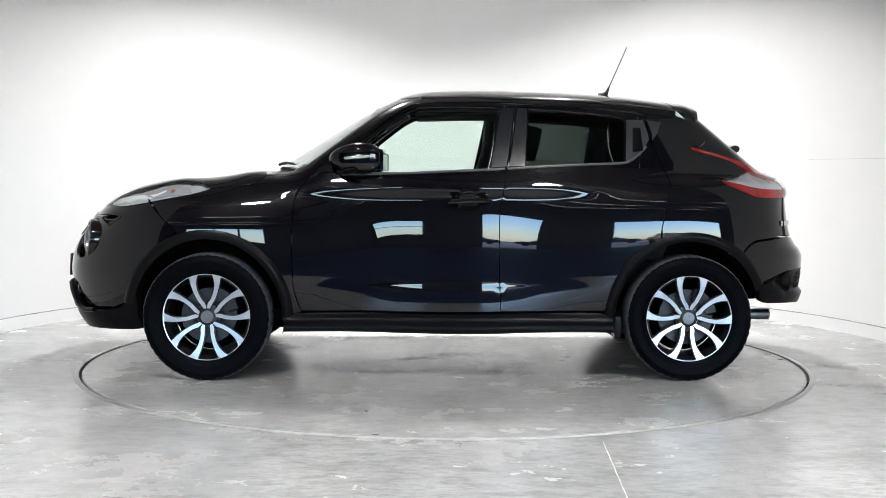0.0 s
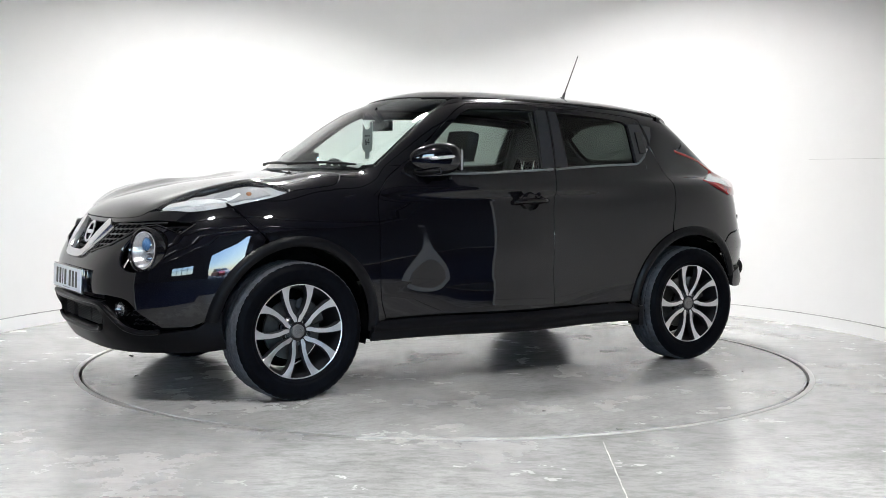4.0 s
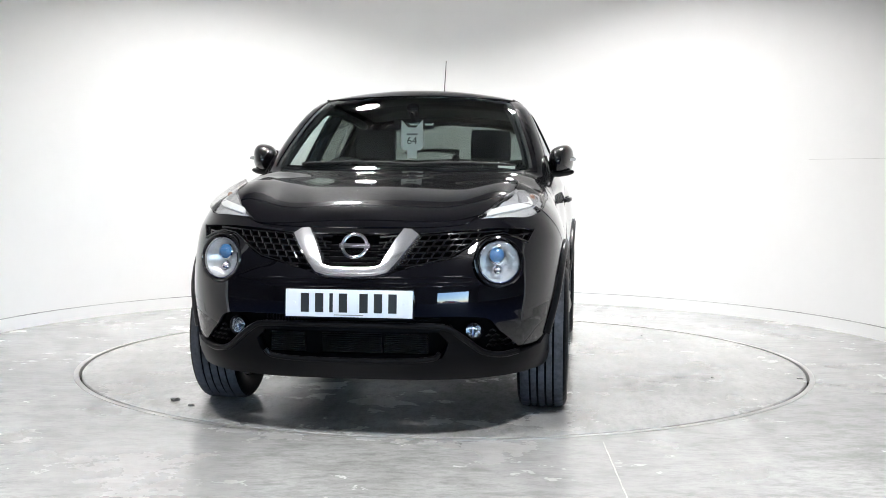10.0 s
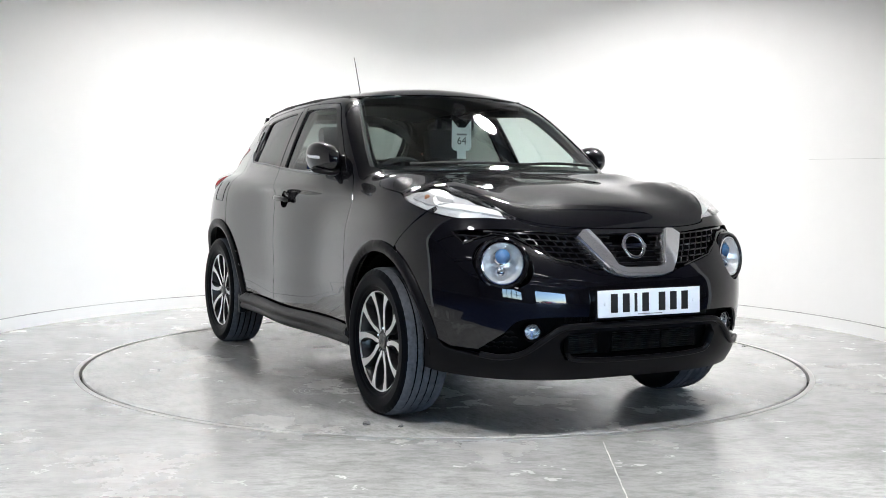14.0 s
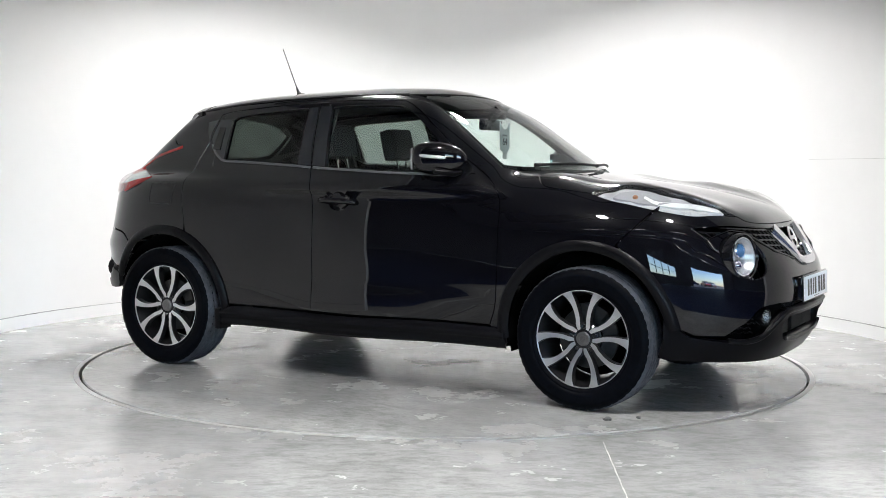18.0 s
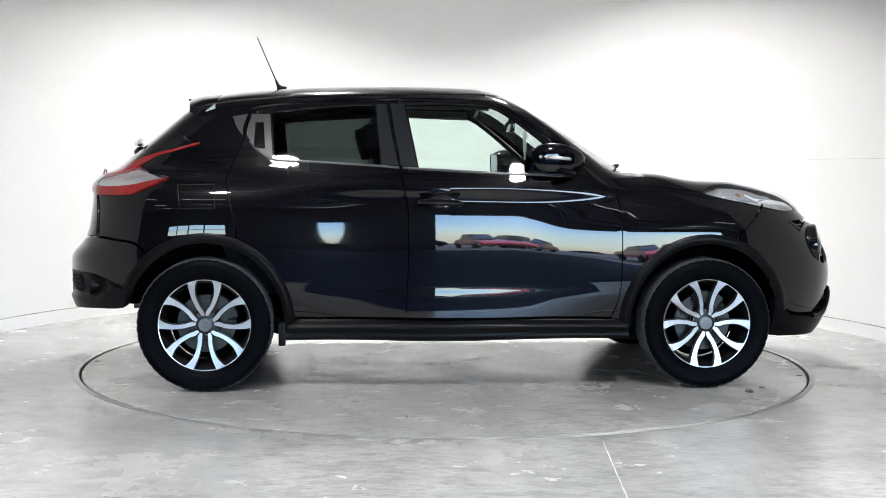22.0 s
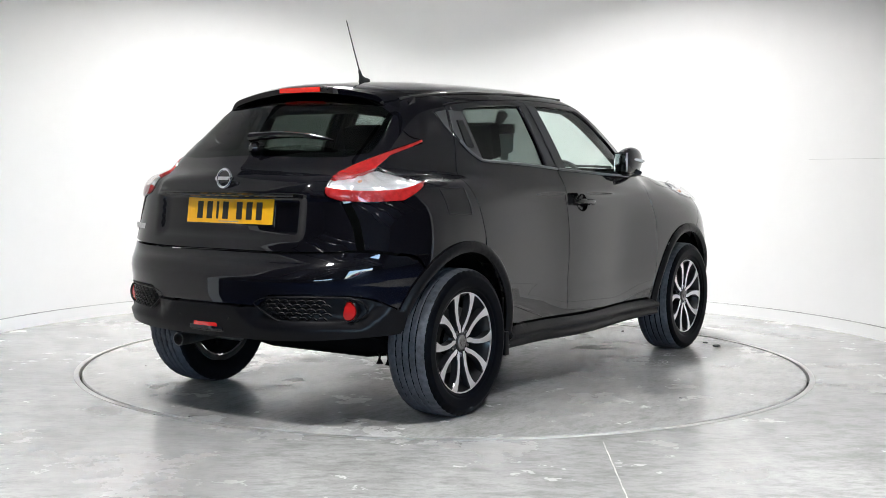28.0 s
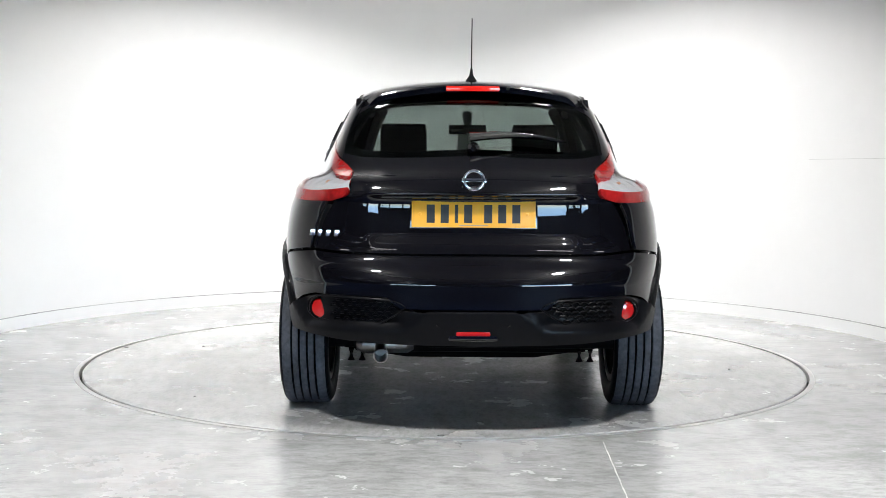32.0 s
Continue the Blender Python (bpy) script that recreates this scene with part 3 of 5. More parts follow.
# round the tail lamp: root at its tip, arm, outer side, foot; then the corner under it
LAMP_ROOT = np.array([(-1.36, .545, 1.38), (-1.405, .583, 1.30), (-1.37, .612, 1.25), (-1.31, .635, 1.238)])
ARM_TOP = np.array([(-1.31, .635, 1.238), (-1.50, .600, 1.185), (-1.66, .555, 1.13), (-1.745, .518, 1.09)])
LAMP_INNER = np.array([(-1.745, .518, 1.09), (-1.785, .512, 1.06), (-1.825, .512, 1.02), (-1.84, .528, .99), (-1.815, .585, .968)])
ARM_LOW = np.array([(-1.31, .642, 1.227), (-1.52, .612, 1.164), (-1.63, .592, 1.118)])
LAMP_SIDE = np.array([(-1.56, .68, 1.085), (-1.45, .755, 1.058), (-1.53, .768, 1.01), (-1.62, .755, .970)])
LAMP_FOOT = np.array([(-1.62, .755, .970), (-1.72, .68, .965), (-1.815, .585, .968)])
GATE_LOW = np.array([(-1.815, .585, .968), (-1.80, .632, .87), (-1.80, .662, .765)])
CORNER_SEAM = np.array([(-1.80, .662, .765), (-1.70, .745, .752), (-1.60, .80, .735), (-1.535, .825, .67)])
WING_SEAM = on_side((1.585, .945), (1.50, .85), (1.425, .775), (1.395, .715))

roof_loop = loop_of(MID, *both(on_top((.285, 0), (.265, .25), (.215, .44), (.15, .53)), DITCH, on_top((-1.30, .505), (-1.34, .3), (-1.36, 0))))
roof = skin("roof", MID, roof_loop, PAINT, car, step=.04, label="gloss black roof panel")
bonnet_loop = loop_of(MID, *both(BONNET_FRONT[::-1], DRL_IN, BONNET_SIDE, COWL))
bonnet = skin("bonnet", MID, bonnet_loop, PAINT, car, step=.03, label="gloss black bonnet with raised wing crests")

SCREEN = Chart("screen")
screen_loop = loop_of(SCREEN, *both(on_screen((0, 1.112), (.3, 1.109), (.55, 1.106), (.668, 1.116)), on_screen((.655, 1.18), (.625, 1.27), (.588, 1.36), (.548, 1.44), (.515, 1.482)), on_screen((.42, 1.512), (.25, 1.53), (0, 1.538))))
windscreen = skin("windscreen", SCREEN, screen_loop, GLASS_SCREEN, car, step=.04, inset=-.004, thick=.004, label="clear curved windscreen")

skin("screen_border", SCREEN, screen_loop, GLOSS_BLACK, windscreen, holes=[shrink(dense(screen_loop, .03), .028)], step=.03, inset=-.010, thick=0, label="black ceramic border of the windscreen")
LEFT_WIN = [on_side((.565, 1.125), (.47, 1.215), (.35, 1.315), (.235, 1.40), (.165, 1.435)), on_side((.165, 1.435), (-.05, 1.443), (-.265, 1.44)), on_side((-.265, 1.44), (-.205, 1.115)), on_side((-.205, 1.115), (.2, 1.095), (.565, 1.085)), on_side((.565, 1.085), (.565, 1.125))]
REAR_WIN = [on_side((-.43, 1.434), (-.62, 1.424), (-.89, 1.40), (-.945, 1.378)), on_side((-.945, 1.378), (-.925, 1.155)), on_side((-.925, 1.155), (-.61, 1.14), (-.405, 1.128)), on_side((-.405, 1.128), (-.43, 1.434))]
for s in SIDES:
    ch = Chart("tunnel", s)
    side_name = "left" if s > 0 else "right"
    # front wing
    wing = loop_of(ch, DRL_OUT[:4], WING_SEAM, arch(1.265, .405, .428, 66, 182), on_side((.79, .335), (.775, .36)), DOOR_FRONT[::-1], on_side((.655, 1.125), (.80, 1.112)), on_top((.93, .665), (.965, .672)), BONNET_SIDE[::-1])
    skin("front_wing", ch, wing, PAINT, car, label="gloss black front wing")
    bm = bmesh.new()
    tube(bm, (DITCH + outward(DITCH) * .002) * np.array([1, s, 1]), .007, 8)
    part("roof_moulding", bm, RUBBER, roof, "black roof-ditch moulding")
    # rail over the doors with the rear quarter
    quarter = loop_of(ch, SCREEN_EDGE, DITCH, LAMP_ROOT, ARM_LOW, LAMP_SIDE, LAMP_FOOT, GATE_LOW, CORNER_SEAM, arch(-1.265, .405, .428, 130, 68), DOOR_REAR[::-1], GUTTER[::-1], PILLAR_A[::-1])
    quarter_panel = skin("rear_quarter", ch, quarter, PAINT, car, label="gloss black rear quarter and roof rail")
    # doors
    door = loop_of(ch, DOOR_FRONT, on_side((.775, .36), (.25, .36), (-.27, .362)), DOOR_MID[::-1], on_side((-.36, 1.462), (-.26, 1.47), (-.05, 1.469), (.17, 1.46)), PILLAR_A[::-1])
    win = loop_of(ch, *LEFT_WIN)
    cup = ch.flat(on_side(*[(-.10 + .062 * math.cos(a), .937 + .042 * math.sin(a)) for a in np.linspace(0, 2 * math.pi, 33)[:-1]]))
    front_door = skin("front_door", ch, door, PAINT, car, holes=[win, cup], label="closed gloss black front door")
    skin("handle_cup", ch, cup, PAINT, front_door, step=.008, thick=0, gap=-.003, label="scooped cup behind the handle", push=lambda p: -.022 * np.maximum(0, 1 - ((p[:, 0] + .10) / .064) ** 2 - ((p[:, 2] - .937) / .044) ** 2))
    skin("door_window", ch, win, GLASS_FRONT, front_door, inset=-.009, thick=.004, gap=-.004, label="clear greenish side window")
    back = loop_of(ch, DOOR_MID, on_side((-.27, .362), (-.55, .364), (-.80, .366)), arch(-1.265, .405, .428, 4, 66), DOOR_REAR[::-1], on_side((-1.06, 1.41), (-.94, 1.43), (-.47, 1.461), (-.36, 1.461)))
    win = loop_of(ch, *REAR_WIN)
    rear_door = skin("rear_door", ch, back, PAINT, car, holes=[win], label="closed gloss black rear door")
    skin("door_window", ch, win, GLASS_DARK, rear_door, inset=-.009, thick=.004, gap=-.004, label="dark tinted rear side window")
    # satin film on the pillars between the doors, and the black corner with the hidden handle
    film = loop_of(ch, on_side((-.275, 1.442), (-.352, 1.445)), on_side((-.352, 1.445), (-.318, 1.23), (-.300, 1.122)), on_side((-.300, 1.122), (-.213, 1.118)), on_side((-.213, 1.118), (-.275, 1.442)))
    skin("pillar_film", ch, film, SATIN_FILM, front_door, inset=.0015, thick=.002, label="satin black film on the door pillar")
    film = loop_of(ch, on_side((-.365, 1.442), (-.422, 1.437)), on_side((-.422, 1.437), (-.398, 1.127)), on_side((-.398, 1.127), (-.308, 1.124)), on_side((-.308, 1.124), (-.33, 1.23), (-.365, 1.442)))
    skin("pillar_film", ch, film, SATIN_FILM, rear_door, inset=.0015, thick=.002, label="satin black film on the door pillar")
    corner_ = loop_of(ch, on_side((-.955, 1.383), (-1.05, 1.385)), on_side((-1.05, 1.385), (-1.075, 1.29), (-1.06, 1.25), (-1.0, 1.185), (-.935, 1.152)), on_side((-.935, 1.152), (-.955, 1.383)))
    plate_ = skin("window_corner_trim", ch, corner_, TRIM_GREY, rear_door, inset=.003, thick=.006, label="grained black plastic corner with hidden handle")
    corner_ = loop_of(ch, on_side((-1.068, 1.385), (-1.15, 1.372)), on_side((-1.15, 1.372), (-1.125, 1.31), (-1.088, 1.262)), on_side((-1.088, 1.262), (-1.09, 1.31), (-1.068, 1.385)))
    skin("quarter_trim", ch, corner_, TRIM_GREY, quarter_panel, inset=.003, thick=.006, label="grained black plastic triangle")
    handle = loop_of(ch, on_side((-.985, 1.335), (-1.03, 1.335)), on_side((-1.03, 1.335), (-1.035, 1.21)), on_side((-1.035, 1.21), (-.975, 1.205)), on_side((-.975, 1.205), (-.985, 1.335)))
    skin("hidden_door_handle", ch, handle, GLOSS_BLACK, rear_door, step=.015, inset=.012, thick=.012, label="flush black handle pull")
    # belt strip under the glass
    for door_, line in ((front_door, on_side((.565, 1.077), (.4, 1.083), (.2, 1.088), (0, 1.098), (-.205, 1.108), (-.288, 1.113))), (rear_door, on_side((-.307, 1.113), (-.405, 1.121), (-.61, 1.133), (-.78, 1.141), (-.92, 1.148), (-.965, 1.162), (-1.01, 1.192), (-1.055, 1.238)))):
        bm = bmesh.new()
        q = bend(line, 5)
        tube(bm, (q + outward(q) * .003) * np.array([1, s, 1]), .0062, 8)
        part("belt_strip", bm, BELT, door_, "satin grey weather strip")
    # wheel-arch flares
    for cx, a0, a1, lab in ((1.265, 9, 183, "front"), (-1.265, -3, 159, "rear")):
        o = arch(cx, .442 if cx < 0 else .448, .458, a0, a1, 40)
        i = arch(cx, .388, .408, a1, a0, 40)
        flare = loop_of(ch, o, i, smooth=False)

        def roll(p, cx=cx):
            t = (np.hypot((p[:, 0] - cx) / .416, (p[:, 2] - .33) / .434) - .935) / .13
            return .016 * np.sin(np.pi * np.clip(t, 0, 1)) ** .7
        skin("wheel_arch_trim", ch, flare, BLACK_PLASTIC, car, step=.012, inset=.004, thick=.05, gap=0, label="satin black plastic wheel-arch flare", push=roll)
    # sill
    sill = loop_of(ch, on_side((.86, .335), (.80, .352), (.3, .354), (-.4, .356), (-.80, .358), (-.86, .34)), on_side((-.87, .262), (-.4, .262), (.3, .262), (.87, .262)), smooth=False)
    skin("sill_trim", ch, sill, BLACK_PLASTIC, car, step=.008, inset=.006, thick=.03, gap=0, label="satin black plastic sill cover", push=lambda p: .036 * ease(.353, .330, p[:, 2]) * (1 - .35 * ease(.318, .300, p[:, 2])) + .012 * np.exp(-((p[:, 2] - .278) / .010) ** 2))

# ---- front end ----
NOSE_C = Chart("nose")
bumper_top = [BONNET_FRONT[::-1] * 1.0, DRL_OUT[::-1][:4]]
b_low = [on_side((1.64, .46), (1.70, .40)), on_front((.74, .372), (.67, .368)), on_front((.60, .44), (.555, .492), (.47, .505), (.39, .507), (0, .507))]
bumper = loop_of(NOSE_C, *both(bumper_top[0], bumper_top[1], WING_SEAM[:3], arch(1.265, .42, .44, 62, 18, 10), *b_low))
grille_half = [on_front((0, .838), (.25, .838), (.44, .852), (.60, .858), (.725, .85)), on_front((.725, .85), (.70, .80)), on_front((.70, .80), (.655, .822), (.60, .838), (.53, .828), (.465, .785)), on_front((.465, .785), (.39, .742), (.20, .695), (.12, .668), (0, .664))]
grille_loop = loop_of(NOSE_C, *both(*grille_half))
lamp_holes = [NOSE_C.flat(on_front(*[(s * .588 + .098 * math.cos(a), .722 + .098 * math.sin(a)) for a in np.linspace(0, 2 * math.pi, 41)[:-1]])) for s in SIDES]
front_bumper = skin("front_bumper", NOSE_C, bumper, PAINT, car, holes=[grille_loop] + lamp_holes, step=.03, label="gloss black front bumper")

# ---- door furniture ----
for s in SIDES:
    doors = [o for o in car.children if o.name.startswith("front_door")]
    door_ = doors[0 if s > 0 else 1]
    # door mirror: a rounded shell with a side repeater, on a foot
    bm = bmesh.new()
    nu, nv = 40, 20
    cx_, cy_, cz_ = .478, .808, 1.158

    def sq(c, e):
        return math.copysign(abs(c) ** e, c)
    grid_ = []
    for j in range(nv + 1):
        v = math.pi * (j / nv - .5)
        row_ = []
        for i in range(nu):
            u = 2 * math.pi * i / nu
            ux, uy, uz = sq(math.cos(v), .75) * sq(math.cos(u), .75), sq(math.sin(v), .8), sq(math.cos(v), .75) * sq(math.sin(u), .7)
            ax = .148 * ux if ux > 0 else .115 * max(ux, -.93)
            taper = 1 - .30 * max(ux, 0) ** 1.5
            row_.append(bm.verts.new((cx_ + ax - .03 * uy, s * (cy_ + .066 * uy * taper), cz_ + (.083 if uz > 0 else .078) * uz * taper + .012 * uy)))
        grid_.append(row_)
    for a, b in zip(grid_, grid_[1:]):
        for i in range(nu):
            bm.faces.new((a[i], a[(i + 1) % nu], b[(i + 1) % nu], b[i]))
    bmesh.ops.remove_doubles(bm, verts=bm.verts, dist=.0008)
    mirror_ = part("door_mirror", bm, PAINT, door_, "gloss black door mirror with a side repeater", angle=60)
    bm = bmesh.new()
    box(bm, -.005, .005, -.048, .048, -.055, .053, .012, pose(cx_ - .104, s * cy_, cz_, 0, 0, s * 20))
    part("mirror_glass", bm, MIRROR, mirror_, "mirror glass")
    bm = bmesh.new()
    pts = []
    for i in range(15):
        k = i / 14
        x_ = cx_ + .120 - .225 * k
        pts.append((x_, s * (cy_ + .050 + .022 * math.sin(math.pi * min(1, k * 1.1)) - .075 * max(0, .35 - k) / .35), cz_ + .0 + .020 * k))
    tube(bm, pts, [.005] + [.0085] * 12 + [.006, .003], 8)
    part("repeater", bm, LENS_BACK, mirror_, "silver indicator strip")
    bm = bmesh.new()
    tube(bm, [(.56, s * .755, 1.095), (.55, s * .79, 1.09), (.52, s * .835, 1.094), (.49, s * .86, 1.10)], [.038, .034, .030, .024], 12, flat=.55)
    part("mirror_foot", bm, BLACK_PLASTIC, mirror_, "black mirror foot")
    sail = loop_of(Chart("tunnel", s), on_side((.655, 1.105), (.567, 1.185)), on_side((.567, 1.185), (.555, 1.09)), on_side((.555, 1.09), (.66, 1.085)), smooth=False)
    skin("mirror_sail", Chart("tunnel", s), sail, GLOSS_BLACK, door_, step=.02, inset=.006, thick=.008, label="black triangle at the mirror root")
    # handle: pull bar over a scooped cup
    q = on_side((.005, .935), (-.03, .937), (-.10, .94), (-.17, .942), (-.215, .943))
    off = np.array([.010, .030, .036, .032, .012])
    pts = (q + outward(q) * off[:, None]) * np.array([1, s, 1])
    bm = bmesh.new()
    tube(bm, bend(pts, 4), [.012] * 2 + [.0145] * 13 + [.012] * 2, 10, flat=1.0)
    part("door_handle", bm, PAINT, door_, "gloss black pull handle")

# ---- cabin ----
bm = bmesh.new()
box(bm, -1.55, .95, -.70, .70, .30, .36, .02)
part("cabin_floor", bm, DARK, car, "dark carpeted floor")
head_loop = loop_of(MID, *both(on_top((.20, 0), (.16, .44)), on_top((.10, .50), (-.3, .53), (-1.16, .51)), on_top((-1.22, .45), (-1.26, 0))))
skin("headlining", MID, head_loop, TRIM, car, step=.06, inset=-.035, thick=0, gap=0, label="dark headlining")
for s in SIDES:
    ch = Chart("tunnel", s)
    card = loop_of(ch, on_side((.78, 1.06), (.2, 1.085), (-.4, 1.115), (-1.3, 1.12)), on_side((-1.4, .82), (-1.0, .80), (-.82, .62), (-.74, .42), (-.4, .4), (.78, .4)), smooth=False)
    skin("door_card", ch, card, TRIM, car, step=.06, inset=-.06, thick=0, gap=0, label="charcoal door lining")
    for pts, r_ in ((on_side((-.30, 1.46), (-.29, 1.25), (-.25, 1.10)), .036), (on_side((-1.02, 1.40), (-1.03, 1.25), (-1.02, 1.12)), .036), (SCREEN_EDGE, .030)):
        bm = bmesh.new()
        q = (pts - outward(pts) * .034) * np.array([1, s, 1])
        tube(bm, bend(q, 4), r_, 8)
        part("pillar_lining", bm, TRIM, car, "dark pillar trim")
    bm = bmesh.new()
    q = GUTTER - outward(GUTTER) * .03
    tube(bm, bend(q * np.array([1, s, 1]), 3), .024, 8)
    part("grab_rail", bm, TRIM, car)
bm = bmesh.new()
prev = None
for i in range(13):
    k = i / 12
    cur = []
    for y in np.linspace(-.70, .70, 15):
        hood = .045 * math.exp(-((y + .36) / .17) ** 2) * math.sin(math.pi * min(1, max(0, (k - .45) / .45)))
        cur.append(bm.verts.new((.90 - .22 * y * y - .42 * k, y, 1.062 + .02 * math.sin(math.pi * k) + hood - (.5 * max(0, k - .85)))))
    if prev:
        for a in range(14):
            bm.faces.new((prev[a], prev[a + 1], cur[a + 1], cur[a]))
    prev = cur
box(bm, .40, .50, -.70, .70, .60, .98, .03)
part("dashboard", bm, TRIM, car, "charcoal dashboard")
m = pose(.40, -.36, 1.0, 0, -63, 0)
bm = bmesh.new()
tube(bm, [m @ Vector((.180 * math.cos(a), .180 * math.sin(a), 0)) for a in np.linspace(0, 2 * math.pi, 49)[:-1]], .014, 8, closed=True, up=m.to_3x3() @ Vector((0, 0, 1)))
for a in (0, 180, 270):
    c, s_ = math.cos(radians(a + 90)), math.sin(radians(a + 90))
    tube(bm, [m @ Vector((.05 * c, .05 * s_, .0)), m @ Vector((.175 * c, .175 * s_, 0))], .014, 6)
lathe(bm, [(.07, -.02), (.075, .01), (.05, .025), (.004, .03)], 24, "z", m)
part("steering_wheel", bm, TRIM, car, "black steering wheel")


def seat(x, y, w, lean, rows_=1):
    bm = bmesh.new()
    m = pose(x, y, .62, 0, -lean, 0)
    box(bm, -.07, .06, -w, w, 0, .50 if rows_ == 1 else .44, .045, m)
    back_ = part("seat_back", bm, FABRIC, car, "black fabric seat back")
    bm = bmesh.new()
    box(bm, x - .02, x + .50, y - w, y + w, .46, .64, .05)
    part("cushion", bm, FABRIC, back_)
    for dy in ((0,) if rows_ == 1 else (-w * .55, w * .55)):
        bm = bmesh.new()
        box(bm, -.05, .045, dy - .125, dy + .125, .56 if rows_ == 1 else .44, .752 if rows_ == 1 else .555, .04, m)
        part("headrest", bm, FABRIC, back_, "rounded headrest")
        for d in (-.05, .05):
            bm = bmesh.new()
            tube(bm, [m @ Vector((0, dy + d, .48)), m @ Vector((0, dy + d, .58))], .006, 8)
            part("headrest_post", bm, CHROME, back_)


seat(-.31, .355, .24, 13)
seat(-.27, -.355, .24, 13)
seat(-1.10, 0, .60, 20, 2)
# rear-view mirror with a hanging price tag
bm = bmesh.new()
box(bm, .345, .375, -.115, .115, 1.325, 1.385, .012)
tube(bm, [(.36, 0, 1.38), (.40, 0, 1.425), (.42, 0, 1.445)], [.02, .03, .035], 10)
part("rear_view_mirror", bm, GLOSS_BLACK, car, "black interior mirror")
bm = bmesh.new()
outline_ = [(-.058, 1.375), (-.022, 1.335), (.022, 1.335), (.058, 1.375), (.060, 1.23), (.045, 1.212), (.026, 1.210), (.026, 1.168), (-.026, 1.168), (-.026, 1.210), (-.045, 1.212), (-.060, 1.23)]
lo_ = [bm.verts.new((.445, y, z)) for y, z in outline_]
hi_ = [bm.verts.new((.448, y, z)) for y, z in outline_]
bm.faces.new(lo_), bm.faces.new(hi_)
for i in range(len(lo_)):
    j = (i + 1) % len(lo_)
    bm.faces.new((lo_[i], lo_[j], hi_[j], hi_[i]))
tag_ = part("hanging_tag", bm, WHITE_CARD, car, "white card tag marked 64 hanging from the mirror", smooth=False)
txt = bpy.data.curves.new("tag_number", "FONT")
txt.body, txt.size, txt.align_x, txt.align_y, txt.extrude = "64", .058, "CENTER", "CENTER", .0004
txt.materials.append(INK)
number_ = new("tag_number", txt)
number_.parent = tag_
number_.matrix_basis = pose(.4492, 0, 1.262, 90, 0, 90)
bm = bmesh.new()
box(bm, .448, .449, -.03, .03, 1.293, 1.303)
part("tag_caption_bar", bm, GREY_INK, tag_, smooth=False)
bm = bmesh.new()
q = on_screen((.50, 1.145), (.585, 1.14), (.585, 1.118), (.50, 1.125))
q = q - outward(q) * .008
bm.faces.new([bm.verts.new(tuple(p)) for p in q])
part("screen_sticker", bm, WHITE_CARD, windscreen, "small white sticker inside the windscreen", smooth=False)

# grille: dark backing, a lattice of short staggered bars, chrome V and emblem
skin("grille_backing", NOSE_C, grille_loop, DARK, front_bumper, step=.04, inset=-.05, thick=0, gap=-.02)


def nose_point(y, z, off=0.0):
    q = on_front((y, z))
    n = outward(q)
    return (q + n * off)[0]


def bar_on_nose(bm, pts, off, r, flat=1.0, steps=6):
    q = on_front(*pts)
    tube(bm, q + outward(q) * off, r, steps, flat=flat)


grille_poly = np.array([(0, .838), (.25, .838), (.44, .852), (.60, .858), (.725, .85), (.70, .80), (.655, .822), (.60, .838), (.53, .828), (.465, .785), (.39, .742), (.20, .695), (.12, .668), (0, .664)])
for s in SIDES:
    bm = bmesh.new()
    row, z = 0, .688
    while z < .86:
        ys = np.arange(.10, .74, .008)
        inside = within(grille_poly, np.stack([ys, ys * 0 + z + (ys - .1) * .05], 1))
        run = [y for y, k in zip(ys, inside) if k]
        if len(run) > 3:
            bar_on_nose(bm, [(s * y, z + (y - .1) * .05) for y in run[::3] + [run[-1]]], -.014, .0048, 1.5)
            for y in np.arange(.12 + (row % 2) * .020, .73, .040):
                zz = z + (y - .1) * .05
                if within(grille_poly, np.array([(y, zz)]))[0] and within(grille_poly, np.array([(y + .010, zz + .022)]))[0]:
                    bar_on_nose(bm, [(s * y, zz), (s * (y + .006), zz + .012), (s * (y + .012), zz + .023)], -.012, .0050)
        row, z = row + 1, z + .0235
    part("grille_mesh", bm, GLOSS_BLACK, front_bumper, "black plastic lattice grille")
    # rim of the grille opening
    bm = bmesh.new()
    bar_on_nose(bm, [(s * .725, .85), (s * .70, .80), (s * .655, .822), (s * .60, .838), (s * .53, .828), (s * .465, .785), (s * .39, .742), (s * .22, .70)], .002, .005)
    part("grille_rim", bm, GLOSS_BLACK, front_bumper)

V = []
for y, z, w in ((.230, .847, .092), (.196, .79, .080), (.160, .733, .066), (.134, .694, .050), (.09, .682, .042), (0, .680, .042)):
    V.append((y, z, w))
V = V + [(-y, z, w) for y, z, w in V[-2::-1]]
bm = bmesh.new()
rows_v = []
for i, (y, z, w) in enumerate(V):
    a, b = V[max(i - 1, 0)], V[min(i + 1, len(V) - 1)]
    d = Vector((b[0] - a[0], b[1] - a[1])).normalized()
    n = Vector((-d.y, d.x))
    ends = []
    for k, off in ((-.5, -.03), (-.5, .004), (-.40, .014), (0, .017), (.40, .014), (.5, .002), (.5, -.03)):
        zz = min(max(z + n.y * k * w * 1.0, .655), .85)
        q = nose_point(y + n.x * k * w, zz, off)
        ends.append(bm.verts.new(tuple(q)))
    rows_v.append(ends)
for a, b in zip(rows_v, rows_v[1:]):
    for k in range(6):
        bm.faces.new((a[k], a[k + 1], b[k + 1], b[k]))
bm.faces.new(rows_v[0]), bm.faces.new(rows_v[-1])
